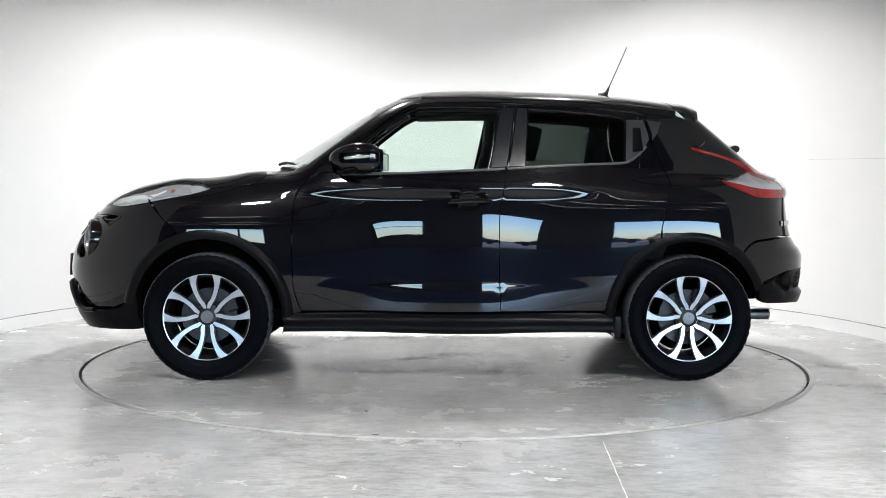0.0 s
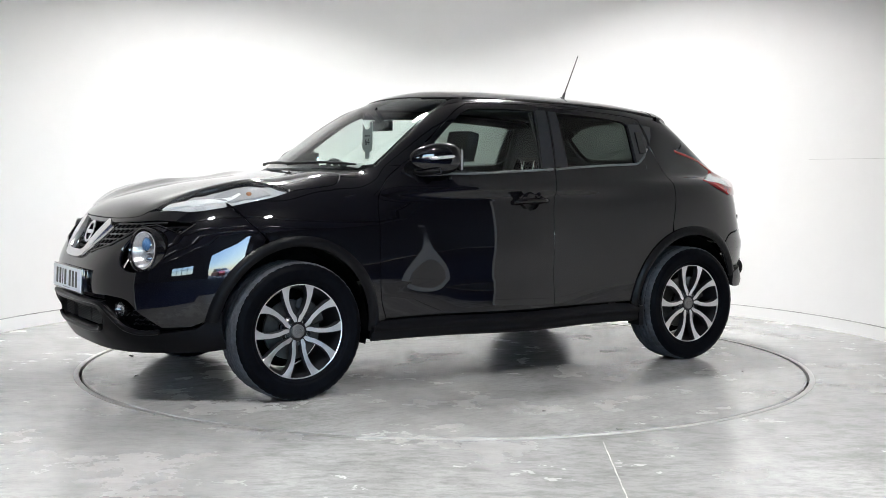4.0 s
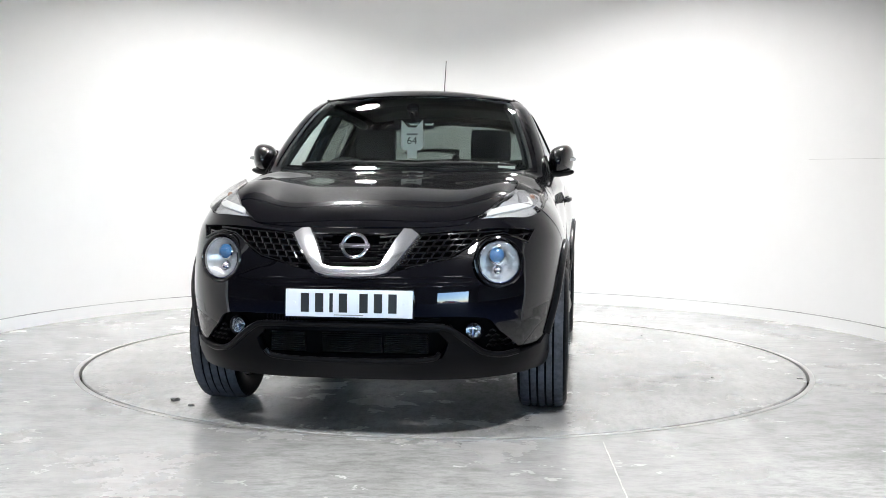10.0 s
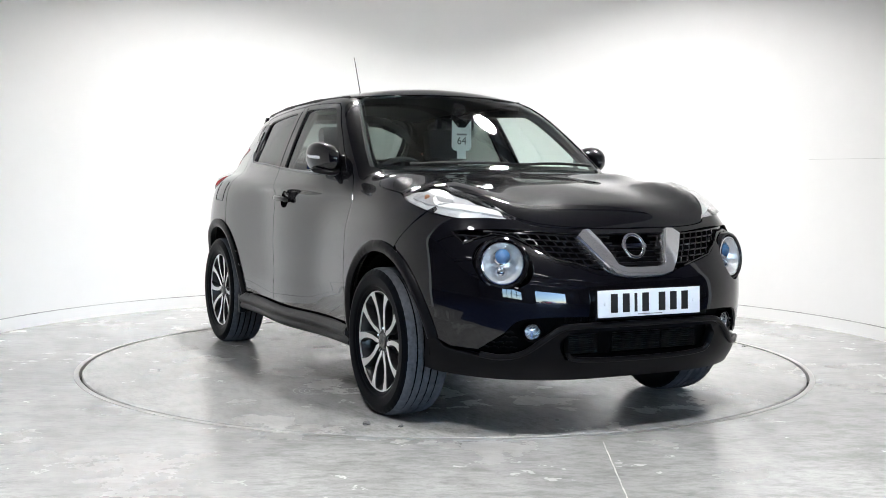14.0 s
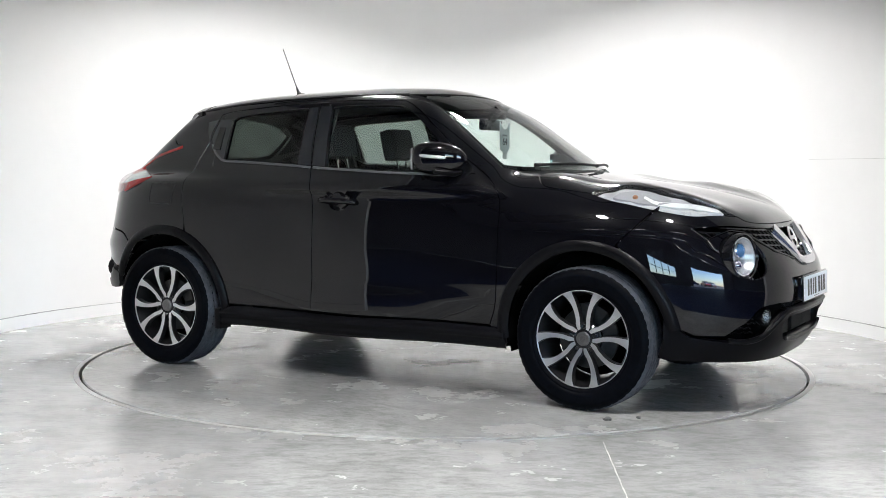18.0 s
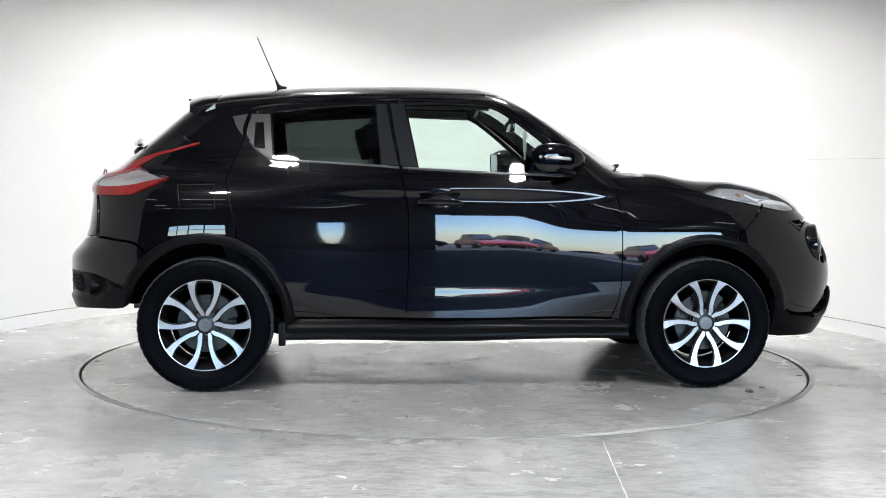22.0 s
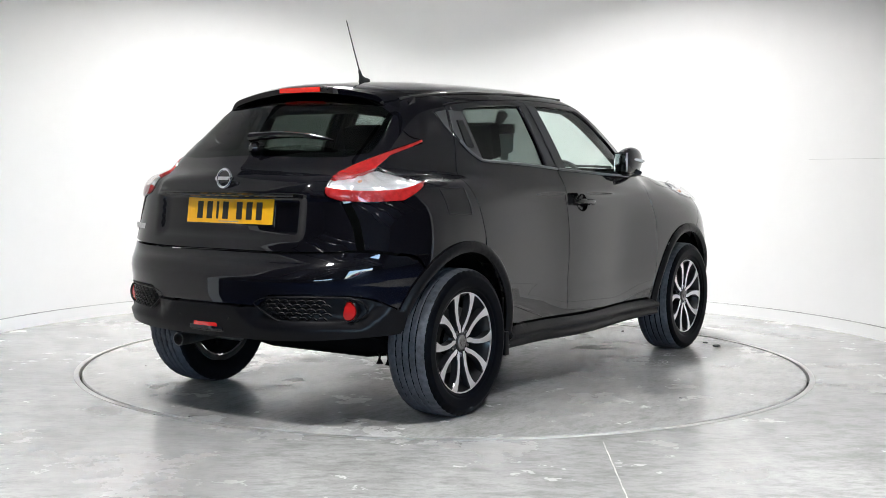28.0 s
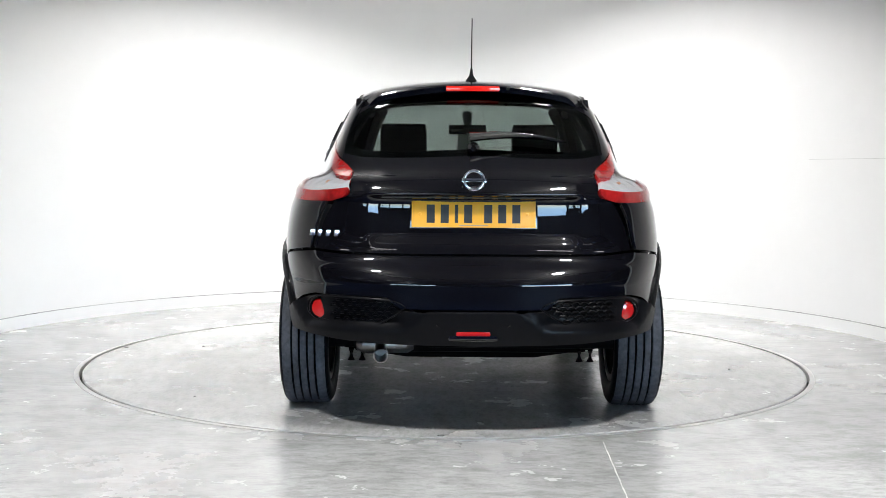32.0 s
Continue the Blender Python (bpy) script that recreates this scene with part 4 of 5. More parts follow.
bmesh.ops.subdivide_edges(bm, edges=[e for e in bm.edges if e.calc_length() > .05], cuts=1)
part("grille_chrome_v", bm, CHROME_SATIN, front_bumper, "chrome V-shaped grille bar", angle=40)


def emblem(parent, at, tilt, r):
    """A ring with a bar across, in chrome."""
    m = Matrix.Translation(at) @ tilt
    bm = bmesh.new()
    tube(bm, [m @ Vector((.004, r * math.cos(a), r * math.sin(a))) for a in np.linspace(0, 2 * math.pi, 65)[:-1]], r * .17, 14, closed=True, flat=.8, up=m.to_3x3() @ Vector((1, 0, 0)))
    box(bm, -.002, .008, -r * 1.28, r * 1.28, -r * .2, r * .2, .002, m)
    return part("emblem", bm, CHROME, parent, "chrome ring emblem with a plain crossbar", angle=50)


emblem(front_bumper, (2.012, .0, .785), pose(0, 0, 0, 0, -22, 0), .050)
bm = bmesh.new()
for i in range(5):
    z = .705 + i * .024
    bar_on_nose(bm, [(y, z) for y in np.linspace(-.13 - i * .013, .13 + i * .013, 9)], -.03, .005, 1.4)
part("emblem_grille", bm, BLACK_PLASTIC, front_bumper, "dark bars behind the emblem")


def number_plate(name, parent, m, mat, label):
    """A plate with its characters as plain dark bars. Local: y across, z up, facing +x."""
    bm = bmesh.new()
    box(bm, -.012, -.001, -.268, .268, -.062, .062, .005, m)
    holder = part(name, bm, GLOSS_BLACK, parent, label)
    bm = bmesh.new()
    box(bm, -.001, .003, -.26, .26, -.0555, .0555, .0012, m)
    part("plate_face", bm, mat, holder)
    y = -.197
    for i in range(7):
        bm = bmesh.new()
        wd = .014 if i == 2 else .034
        box(bm, .003, .0042, y, y + wd, -.037, .040, 0, m)
        part("character_bar", bm, INK, holder, smooth=False)
        y += wd + (.05 if i == 3 else .025)
    bm = bmesh.new()
    box(bm, .003, .0036, -.06, .06, -.049, -.0455, 0, m)
    part("caption_bar", bm, GREY_INK, holder, smooth=False)
    for y in (-.225, .225):
        bm = bmesh.new()
        lathe(bm, [(.007, .003), (.006, .0055), (.003, .006)], 12, "x", m @ Matrix.Translation((0, y, 0)))
        part("plate_screw", bm, mat, holder)


number_plate("front_number_plate", front_bumper, pose(2.133, 0, .561, 0, -2.5, 0), PLATE_WHITE, "white front number plate on a black holder")
bm = bmesh.new()
box(bm, 2.08, 2.122, -.262, .262, .51, .612, .006)
part("plate_plinth", bm, GLOSS_BLACK, front_bumper)

# lower front: fog-lamp recesses, air intakes, plastic under-trim
recess_loop = loop_of(NOSE_C, *both(on_front((0, .512), (.39, .512), (.47, .51), (.56, .497), (.61, .445), (.68, .37)), on_front((.68, .37), (.74, .36), (.70, .33), (.4, .27), (0, .26))))
skin("intake_backing", NOSE_C, recess_loop, DARK, front_bumper, step=.04, inset=-.05, thick=0, gap=-.01)
under_top = [on_front((0, .476), (.34, .476), (.40, .464), (.46, .420), (.52, .365), (.57, .343), (.66, .346), (.75, .368)), on_side((1.70, .40), (1.64, .455), (1.63, .36))]
under_bot = [on_side((1.60, .27), (1.66, .26)), on_front((.72, .258), (.5, .25), (.3, .247), (0, .246))]
intake = loop_of(NOSE_C, *both(on_front((0, .446), (.32, .446), (.365, .435)), on_front((.395, .402), (.375, .358), (.32, .335), (0, .330))))
under = skin("front_under_trim", NOSE_C, loop_of(NOSE_C, *both(*under_top, *under_bot)), MESH_BLACK, front_bumper, holes=[intake], step=.025, inset=.006, thick=.045, label="satin black plastic lower bumper with an intake", push=lambda p: .012 * np.exp(-((p[:, 2] - .460) / .016) ** 2) * ease(.5, .40, np.abs(p[:, 1])) + .012 * ease(.40, .30, p[:, 2]))
bm = bmesh.new()
for i in range(3):
    bar_on_nose(bm, [(y, .484 + i * .009) for y in np.linspace(-.37, .37, 15)], -.035, .004, 1.3)
for i in range(12):
    bar_on_nose(bm, [(-.36 + i * .0135, .478), (-.36 + i * .0135, .505)], -.03, .003)
part("intake_lattice", bm, BLACK_PLASTIC, front_bumper, "dark plastic bars in the upper intake")
bm = bmesh.new()
lip = [(.66, .352), (.60, .345), (.53, .362), (.46, .418), (.40, .460), (.34, .472), (.17, .474), (0, .474)]
lip += [(-y, z) for y, z in lip[-2::-1]]
q = bend(on_front(*lip), 4)
tube(bm, q + outward(q) * .010, .013, 10)
part("intake_lip", bm, BLACK_PLASTIC, under, "satin black lip arching over the intake")
bm = bmesh.new()
q = bend(on_front((.36, .362), (.33, .338), (.20, .328), (0, .326), (-.20, .328), (-.33, .338), (-.36, .362)), 4)
tube(bm, q + outward(q) * .012, .011, 10)
part("lower_lip", bm, BLACK_PLASTIC, under, "satin black lower lip of the intake")
for s0, s1 in ((-.345, -.20), (-.127, .12), (.13, .31)):
    bm = bmesh.new()
    zig = [(2.02, .35)] + [(2.046 + .006 * (i % 2), .35 + i * .0042) for i in range(20)] + [(2.02, .43)]
    a, b = ([bm.verts.new((x_, y_, z_)) for x_, z_ in zig] for y_ in (s0, s1))
    bm.faces.new(a), bm.faces.new(b[::-1])
    for k in range(len(zig)):
        bm.faces.new((a[k], b[k], b[(k + 1) % len(zig)], a[(k + 1) % len(zig)]))
    part("radiator", bm, BRAKE_IRON, front_bumper, "finned grey metal radiator behind the intake", smooth=False)
for s in SIDES:
    # fog lamp in a mesh pocket
    c = nose_point(s * .505, .443, -.03)
    m = Matrix.Translation(c) @ pose(0, 0, 0, 0, 0, s * 16) @ Matrix.Scale(.84, 4)
    bm = bmesh.new()
    lathe(bm, [(.034, -.03), (.046, .012), (.049, .016), (.050, .010), (.050, -.03)], 36, "x", m)
    fog = part("fog_lamp", bm, GLOSS_BLACK, front_bumper, "round fog lamp in a black surround")
    bm = bmesh.new()
    lathe(bm, [(.038, .012), (.030, -.004), (.015, -.018), (.004, -.02)], 30, "x", m)
    part("reflector", bm, FOG_CHROME, fog)
    bm = bmesh.new()
    box(bm, -.004, .002, -.006, .006, -.03, .012, .001, m)
    part("bulb_shield", bm, CHROME, fog)
    bm = bmesh.new()
    lathe(bm, [(.040, .013), (.028, .019), (.014, .022), (.003, .0225)], 30, "x", m)
    part("lens", bm, LENS_CLEAR, fog)
    bm = bmesh.new()
    for i in range(4):
        z = .372 + i * .022
        for j in range(4):
            y = .555 + j * .03 + (i % 2) * .015
            if z < .492 - (y - .53) * .9 and y < .69 - (z - .36) * .6:
                bar_on_nose(bm, [(s * y, z), (s * (y + .013), z + .007), (s * (y + .026), z)], -.022, .0035)
    part("fog_lamp_mesh", bm, BLACK_PLASTIC, front_bumper, "black mesh beside the fog lamp")
    # round headlamp
    c = nose_point(s * .588, .722, .0)
    m = Matrix.Translation((c[0] - .022, s * .588, .722)) @ pose(0, 0, 0, 0, -7, s * 20) @ Matrix.Scale(.89, 4)
    bm = bmesh.new()
    lathe(bm, [(.085, -.08), (.100, -.01), (.106, .012), (.112, .018), (.120, .014), (.124, .0), (.124, -.06)], 56, "x", m)
    head = part("headlamp", bm, GLOSS_BLACK, front_bumper, "round clear headlamp with a blue-tinted projector")
    bm = bmesh.new()
    lathe(bm, [(.098, .004), (.090, -.006), (.075, -.035), (.04, -.055), (.006, -.06)], 48, "x", m)
    part("reflector", bm, HEAD_CHROME, head)
    bm = bmesh.new()
    lathe(bm, [(.0965, .006), (.0985, .012), (.094, .013), (.093, .006)], 48, "x", m, close=True)
    part("chrome_ring", bm, CHROME, head)
    q = m @ Matrix.Translation((0, -s * .004, .034))
    bm = bmesh.new()
    lathe(bm, [(.040, -.03), (.042, -.012), (.037, -.008), (.035, -.02)], 32, "x", q)
    part("projector_housing", bm, CHROME, head)
    bm = bmesh.new()
    lathe(bm, [(.035, -.012), (.030, -.002), (.020, .005), (.010, .008), (.002, .009)], 32, "x", q)
    part("projector_lens", bm, BLUE_LENS, head)
    q = m @ Matrix.Translation((0, s * .002, -.04))
    bm = bmesh.new()
    lathe(bm, [(.030, -.03), (.026, -.02), (.014, -.012), (.004, -.006)], 24, "x", q)
    part("dipped_bulb", bm, CHROME, head)
    bm = bmesh.new()
    lathe(bm, [(.099, .008), (.085, .020), (.06, .030), (.03, .036), (.003, .038)], 48, "x", m)
    part("lens", bm, LENS_CLEAR, head)
    # upper lamp on the wing crest
    ch = Chart("tunnel", s)
    drl = loop_of(ch, DRL_OUT, DRL_IN)
    unit = skin("wing_lamp", ch, drl, WING_BACK, car, step=.02, inset=-.022, thick=.02, label="clear boomerang lamp on the wing crest", push=lambda p: .005 * np.sin(p[:, 0] * 60) * np.sin(p[:, 1] * 45))
    skin("lens", ch, drl, LENS_CLEAR, unit, step=.02, inset=.007, thick=.028, label="clear outer lens", push=lambda p: .010 * ease(1.25, 1.45, p[:, 0]) * ease(1.88, 1.7, p[:, 0]))
    strip = loop_of(ch, on_top((1.83, .53), (1.70, .66), (1.57, .715), (1.50, .70)), on_top((1.50, .685), (1.57, .695), (1.69, .635), (1.80, .53)))
    skin("light_guide", ch, strip, WHITE_CARD, unit, step=.015, inset=-.012, thick=.012, gap=0, label="white daytime light strip")
    bowl = loop_of(ch, on_top((1.62, .66), (1.50, .645), (1.38, .69)), on_top((1.36, .73), (1.45, .735), (1.56, .72), (1.62, .68)))
    skin("indicator_bowl", ch, bowl, LENS_BACK, unit, step=.02, inset=-.012, thick=.015, gap=0, label="silver inner reflector")
    bm = bmesh.new()
    q = on_top((1.46, .70))[0]
    lathe(bm, [(.012, -.02), (.013, 0), (.008, .006), (.002, .008)], 16, "z", Matrix.Translation((q[0], s * q[1], q[2] - .012)))
    part("indicator_bulb", bm, AMBER, unit, "amber indicator bulb")

# cowl under the screen, wipers
bm = bmesh.new()
prev, cowl_rows = None, []
cowl_ys = np.linspace(-.68, .68, 41)
cowl_low, cowl_high = on_top(*[(1.03 - .13 * y * y, y) for y in cowl_ys]), on_screen(*[(y, 1.108) for y in cowl_ys])
for y in cowl_ys:
    a, b = cowl_low[len(cowl_rows)], cowl_high[len(cowl_rows)]
    cowl_rows.append(y)
    cur = [bm.verts.new((a[0] + .02, y, a[2] - .035)), bm.verts.new((b[0] + .02, y, b[2] - .022)), bm.verts.new((b[0] - .05, y, b[2] + .002))]
    if prev:
        for k in range(2):
            bm.faces.new((prev[k], prev[k + 1], cur[k + 1], cur[k]))
    prev = cur
part("cowl", bm, BLACK_PLASTIC, car, "black plastic scuttle panel")
for y0, y1 in ((-.50, .10), (.06, .58)):
    bm = bmesh.new()
    pts = []
    for i in range(9):
        y = y0 + (y1 - y0) * i / 8
        z = 1.118 + .010 * math.sin(math.pi * i / 8)
        q = on_screen((y, z))
        pts.append(tuple((q + outward(q) * .016)[0]))
    tube(bm, pts, [.010] + [.007] * 7 + [.004], 8)
    arm_ = part("wiper", bm, RUBBER, car, "black windscreen wiper")

# ---- rear end ----
BACK_C, TAIL_C = Chart("back"), Chart("tail")
gate = loop_of(BACK_C, *both(on_back((0, 1.468), (.3, 1.448), (.47, 1.405)), LAMP_ROOT, ARM_TOP, LAMP_INNER, GATE_LOW, on_back((.55, .755), (.3, .75), (0, .75))))
glass = loop_of(BACK_C, *both(on_back((0, 1.46), (.3, 1.438), (.46, 1.39)), np.array([(-1.37, .515, 1.345), (-1.47, .545, 1.26), (-1.57, .548, 1.175)]), on_back((.48, 1.158), (.3, 1.155), (0, 1.165))))
tailgate = skin("tailgate", BACK_C, gate, PAINT, car, holes=[glass], step=.017, label="gloss black tailgate with a plate recess")
skin("rear_window", BACK_C, glass, GLASS_DARK, tailgate, step=.04, inset=-.001, thick=.004, gap=-.004, label="dark tinted rear window")
skin("window_border", BACK_C, glass, GLOSS_BLACK, tailgate, holes=[shrink(dense(glass, .03), .035)], step=.03, inset=-.006, thick=0, label="black ceramic border of the rear window")
emblem(tailgate, (-1.907, 0, 1.058), pose(0, 0, 0, 0, 0, 180) @ pose(0, 0, 0, 0, -8, 0), .040)
number_plate("rear_number_plate", tailgate, pose(-1.878, 0, .916, 0, 0, 180) @ pose(0, 0, 0, 0, -7, 0), PLATE_YELLOW, "yellow rear number plate")
badge = None
for i in range(4):
    bm = bmesh.new()
    y = .70 - i * .037
    q = on_back((y - .013, .832))[0]
    box(bm, -.004, .008, -.012, .012, -.013, .013, .0015, pose(q[0], y - .013, .832, 0, 0, 12))
    if badge is None:
        badge = part("model_badge", bm, CHROME_SATIN, tailgate, "small chrome badge of plain bars")
    else:
        part("badge_letter", bm, CHROME_SATIN, badge)
# ledge over the plate with its lamps
bm = bmesh.new()
pts = on_back(*[(y, .988) for y in np.linspace(-.385, .385, 21)])
tube(bm, pts, .007, 8)
part("grip_ledge", bm, GLOSS_BLACK, tailgate)

# rear bumper
bump_low = [on_side((-1.64, .56), (-1.66, .52)), on_back((.78, .51), (.735, .555), (.67, .577)), on_back((.66, .577), (.38, .577), (.345, .56)), on_back((.30, .528), (0, .526))]
rb = loop_of(TAIL_C, *both(on_back((0, .745), (.3, .745), (.55, .75)), np.array([(-1.80, .662, .76), (-1.70, .745, .747), (-1.60, .80, .73), (-1.535, .825, .665)]), arch(-1.265, .42, .44, 132, 150, 6), *bump_low))
rear_bumper = skin("rear_bumper", TAIL_C, rb, PAINT, car, step=.028, label="gloss black rear bumper")
under_r = loop_of(TAIL_C, *both(on_back((0, .523), (.30, .525), (.345, .557), (.38, .574), (.66, .574)), on_back((.67, .574), (.735, .552), (.78, .508)), on_side((-1.66, .515), (-1.64, .50), (-1.645, .44)), on_side((-1.66, .415), (-1.70, .41)), on_back((.66, .405), (.4, .392), (0, .385))))


def rear_step(p):
    """The lower rear trim steps out under a line that dips beside the middle and rises to the corners."""
    y = np.abs(p[:, 1])
    line = np.interp(y, (0, .17, .30, .69, .78), (.545, .542, .455, .452, .56))
    pocket = ease(.27, .33, y) * ease(.76, .72, y) * ease(line, line + .03, p[:, 2])
    return .004 + .015 * ease(line + .007, line - .007, p[:, 2]) - .022 * pocket


rear_under = skin("rear_under_trim", TAIL_C, under_r, BLACK_PLASTIC, rear_bumper, step=.02, inset=.004, thick=.05, label="satin black plastic lower rear bumper", push=rear_step)
for s in SIDES:
    ch = Chart("tail", s)
    mesh_loop = [on_back((.36, .555), (.39, .567), (.60, .567)), on_back((.60, .567), (.60, .46)), on_back((.60, .46), (.42, .46), (.36, .52), (.36, .555))]
    # honeycomb pocket with the round reflector at its outer end
    bm = bmesh.new()
    for i in range(5):
        z = .474 + i * .0185
        for j in range(8):
            y = .315 + j * .036 + (i % 2) * .018
            if y < .60 and y > .30 + max(0, .53 - z) * 1.2 + max(0, z - .54) * 1.5:
                q = on_back(*[(s * (y + dy), z + dz) for dy, dz in ((-.018, .0), (-.009, .010), (.009, .010), (.018, 0))])
                tube(bm, q - outward(q) * .006, .0046, 5)
    part("bumper_mesh", bm, MESH_BLACK, rear_bumper, "black honeycomb insert")
    bm = bmesh.new()
    rim_ = bend([(.275, .536), (.30, .552), (.34, .564), (.45, .570), (.62, .572), (.69, .555), (.71, .518), (.69, .48), (.62, .464), (.45, .464), (.39, .467), (.33, .498), (.275, .536)], 4)[:-1]
    q = on_back(*[(s * y, z) for y, z in rim_])
    tube(bm, q - outward(q) * .004, .005, 6, closed=True)
    part("pocket_rim", bm, BLACK_PLASTIC, rear_bumper, "black rim round the honeycomb insert")
    c = on_back((s * .652, .514))[0]
    m = Matrix.Translation((c[0] + .012, s * .645, .514)) @ pose(0, 0, 0, 0, 0, 180 - s * 10)
    bm = bmesh.new()
    lathe(bm, [(.044, -.04), (.050, .004), (.047, .009), (.042, .0)], 32, "x", m)
    refl = part("reflector", bm, BLACK_PLASTIC, rear_bumper, "round red reflector in a black cup")
    bm = bmesh.new()
    lathe(bm, [(.0425, -.004), (.038, .004), (.02, .008), (.002, .009)], 32, "x", m)
    part("red_lens", bm, RED_REFLECTOR, refl)
    # tail lamp
    lamp_all = loop_of(ch, ARM_TOP, LAMP_INNER, LAMP_FOOT[::-1], LAMP_SIDE[::-1], ARM_LOW[::-1])

    def swell(p):
        return .012 * np.exp(-((p[:, 2] - 1.03) / .05) ** 2) * ease(-1.42, -1.58, p[:, 0]) + .004
    tail = skin("tail_lamp", ch, lamp_all, GLOSS_BLACK, car, step=.02, inset=-.03, thick=.0, gap=-.012, label="red and clear boomerang tail lamp")
    MIDL = np.array([(-1.828, .515, 1.019), (-1.755, .62, 1.008), (-1.60, .725, 1.016), (-1.45, .755, 1.056)])
    UPL = np.array([(-1.778, .512, 1.067), (-1.72, .58, 1.073), (-1.62, .600, 1.105)])
    arm_loop = loop_of(ch, ARM_TOP, LAMP_INNER[:2], UPL[1:], ARM_LOW[::-1][1:])
    skin("upper_red_lens", ch, arm_loop, RED_LENS, tail, step=.015, thick=.03, gap=.001, push=swell, label="red upper arm")
    clear_loop = loop_of(ch, UPL[::-1], MIDL, np.array([(-1.45, .755, 1.058), (-1.56, .68, 1.085), (-1.62, .600, 1.105)]))
    skin("clear_reflector", ch, clear_loop, LENS_BACK, tail, step=.012, inset=-.02, thick=.0, gap=-.002, push=lambda p: swell(p) + .006 * np.sin(p[:, 1] * 160) * np.sin(p[:, 2] * 220))
    skin("clear_lens", ch, clear_loop, LENS_CLEAR, tail, step=.015, thick=.02, gap=.001, push=swell, label="clear middle band")
    low_loop = loop_of(ch, LAMP_INNER[2:], LAMP_FOOT[::-1], LAMP_SIDE[::-1][:3], MIDL[::-1])
    skin("lower_red_lens", ch, low_loop, RED_LENS, tail, step=.015, thick=.03, gap=.001, push=swell, label="red lower lens")
    bm = bmesh.new()
    lathe(bm, [(.014, -.02), (.015, 0), (.008, .010), (.002, .012)], 14, "x", Matrix.Translation((-1.74, s * .625, 1.042)) @ pose(0, 0, 0, 0, 0, 180 - s * 40))
    part("indicator_bulb", bm, AMBER, tail)

# bumper lower fog lamp, exhaust
bm = bmesh.new()
box(bm, -2.028, -1.95, -.10, .10, .405, .452, .008)
fogr = part("rear_fog_lamp", bm, GLOSS_BLACK, rear_bumper, "slim red rear fog lamp")
bm = bmesh.new()
box(bm, -2.033, -2.0, -.070, .070, .422, .446, .005)
part("red_lens", bm, RED_REFLECTOR, fogr)
bm = bmesh.new()
q = on_back((.15, .475), (.095, .412), (0, .409), (-.095, .412), (-.15, .475))
tube(bm, q + outward(q) * .019, .005, 6)
part("fog_lamp_surround", bm, GLOSS_BLACK, fogr, "thin shiny edge round the fog lamp")
bm = bmesh.new()
lathe(bm, [(.026, .25), (.027, .06), (.031, .02), (.031, -.06), (.026, -.062), (.024, .1)], 32, "x", pose(-1.765, .395, .305, 0, 0, 4))
part("exhaust_pipe", bm, STEEL, car, "round steel exhaust tailpipe")
bm = bmesh.new()
tube(bm, [(-1.52, .26, .315), (-1.52, .29, .315), (-1.52, .49, .315), (-1.52, .52, .315)], [.035, .058, .058, .035], 16, flat=.75)
part("silencer", bm, STEEL, car, "grey steel exhaust silencer")

# spoiler
bm = bmesh.new()
rows_s = []
ysp = np.linspace(-.545, .545, 41)
tops = on_top(*[(-1.24, min(max(y, -.52), .52)) for y in ysp])
for y, top_at in zip(ysp, tops):
    te = -1.415 + .16 * y * y
    drop = .10 * ease(.43, .55, abs(y))
    x0 = -1.24
    top0 = float(top_at[2])
    zt = 1.492 - .26 * y * y - drop
    prof = [(x0, top0 - .03), (x0, top0 + .002), ((x0 + te) / 2, (top0 + zt) / 2 + .008), (te + .012, zt), (te, zt - .006), (te + .004, zt - .030), (te + .03, zt - .038), (te + .12, zt - .03)]
    rows_s.append([bm.verts.new((px_, y, pz_)) for px_, pz_ in prof])
for a, b in zip(rows_s, rows_s[1:]):
    for k in range(len(a)):
        bm.faces.new((a[k], a[(k + 1) % len(a)], b[(k + 1) % len(a)], b[k]))
bm.faces.new(rows_s[0]), bm.faces.new(rows_s[-1])
spoiler = part("roof_spoiler", bm, PAINT, car, "gloss black roof spoiler", angle=50)
bm = bmesh.new()
box(bm, -1.421, -1.39, -.122, .122, 1.462, 1.486, .004)
part("high_brake_lamp", bm, RED_GLOW, spoiler, "red high-level brake lamp")
bm = bmesh.new()
lathe(bm, [(.008, 0), (.007, .012), (.002, .016)], 12, "x", pose(-1.41, -.16, 1.476, 0, 0, 180))
part("washer_jet", bm, RUBBER, spoiler)

# rear wiper
bm = bmesh.new()
pts, rs = [], []
for i in range(9):
    y, z = .02 - .42 * i / 8, 1.205 + .018 * math.sin(math.pi * i / 8)
    q = on_back((y, z))
    pts.append(tuple((q + outward(q) * (.050 - .02 * i / 8))[0]))
    rs.append((.030, .026, .024, .021, .018, .016, .013, .011, .005)[i])
tube(bm, pts, rs, 10, flat=.75)
wip = part("rear_wiper", bm, GLOSS_BLACK, tailgate, "black rear wiper parked over the tailgate")
bm = bmesh.new()
q = on_back((.0, 1.195))
lathe(bm, [(.03, -.02), (.026, .03), (.012, .045)], 20, "x", Matrix.Translation(q[0]) @ pose(0, 0, 0, 0, 0, 180))
part("wiper_spindle", bm, GLOSS_BLACK, wip)

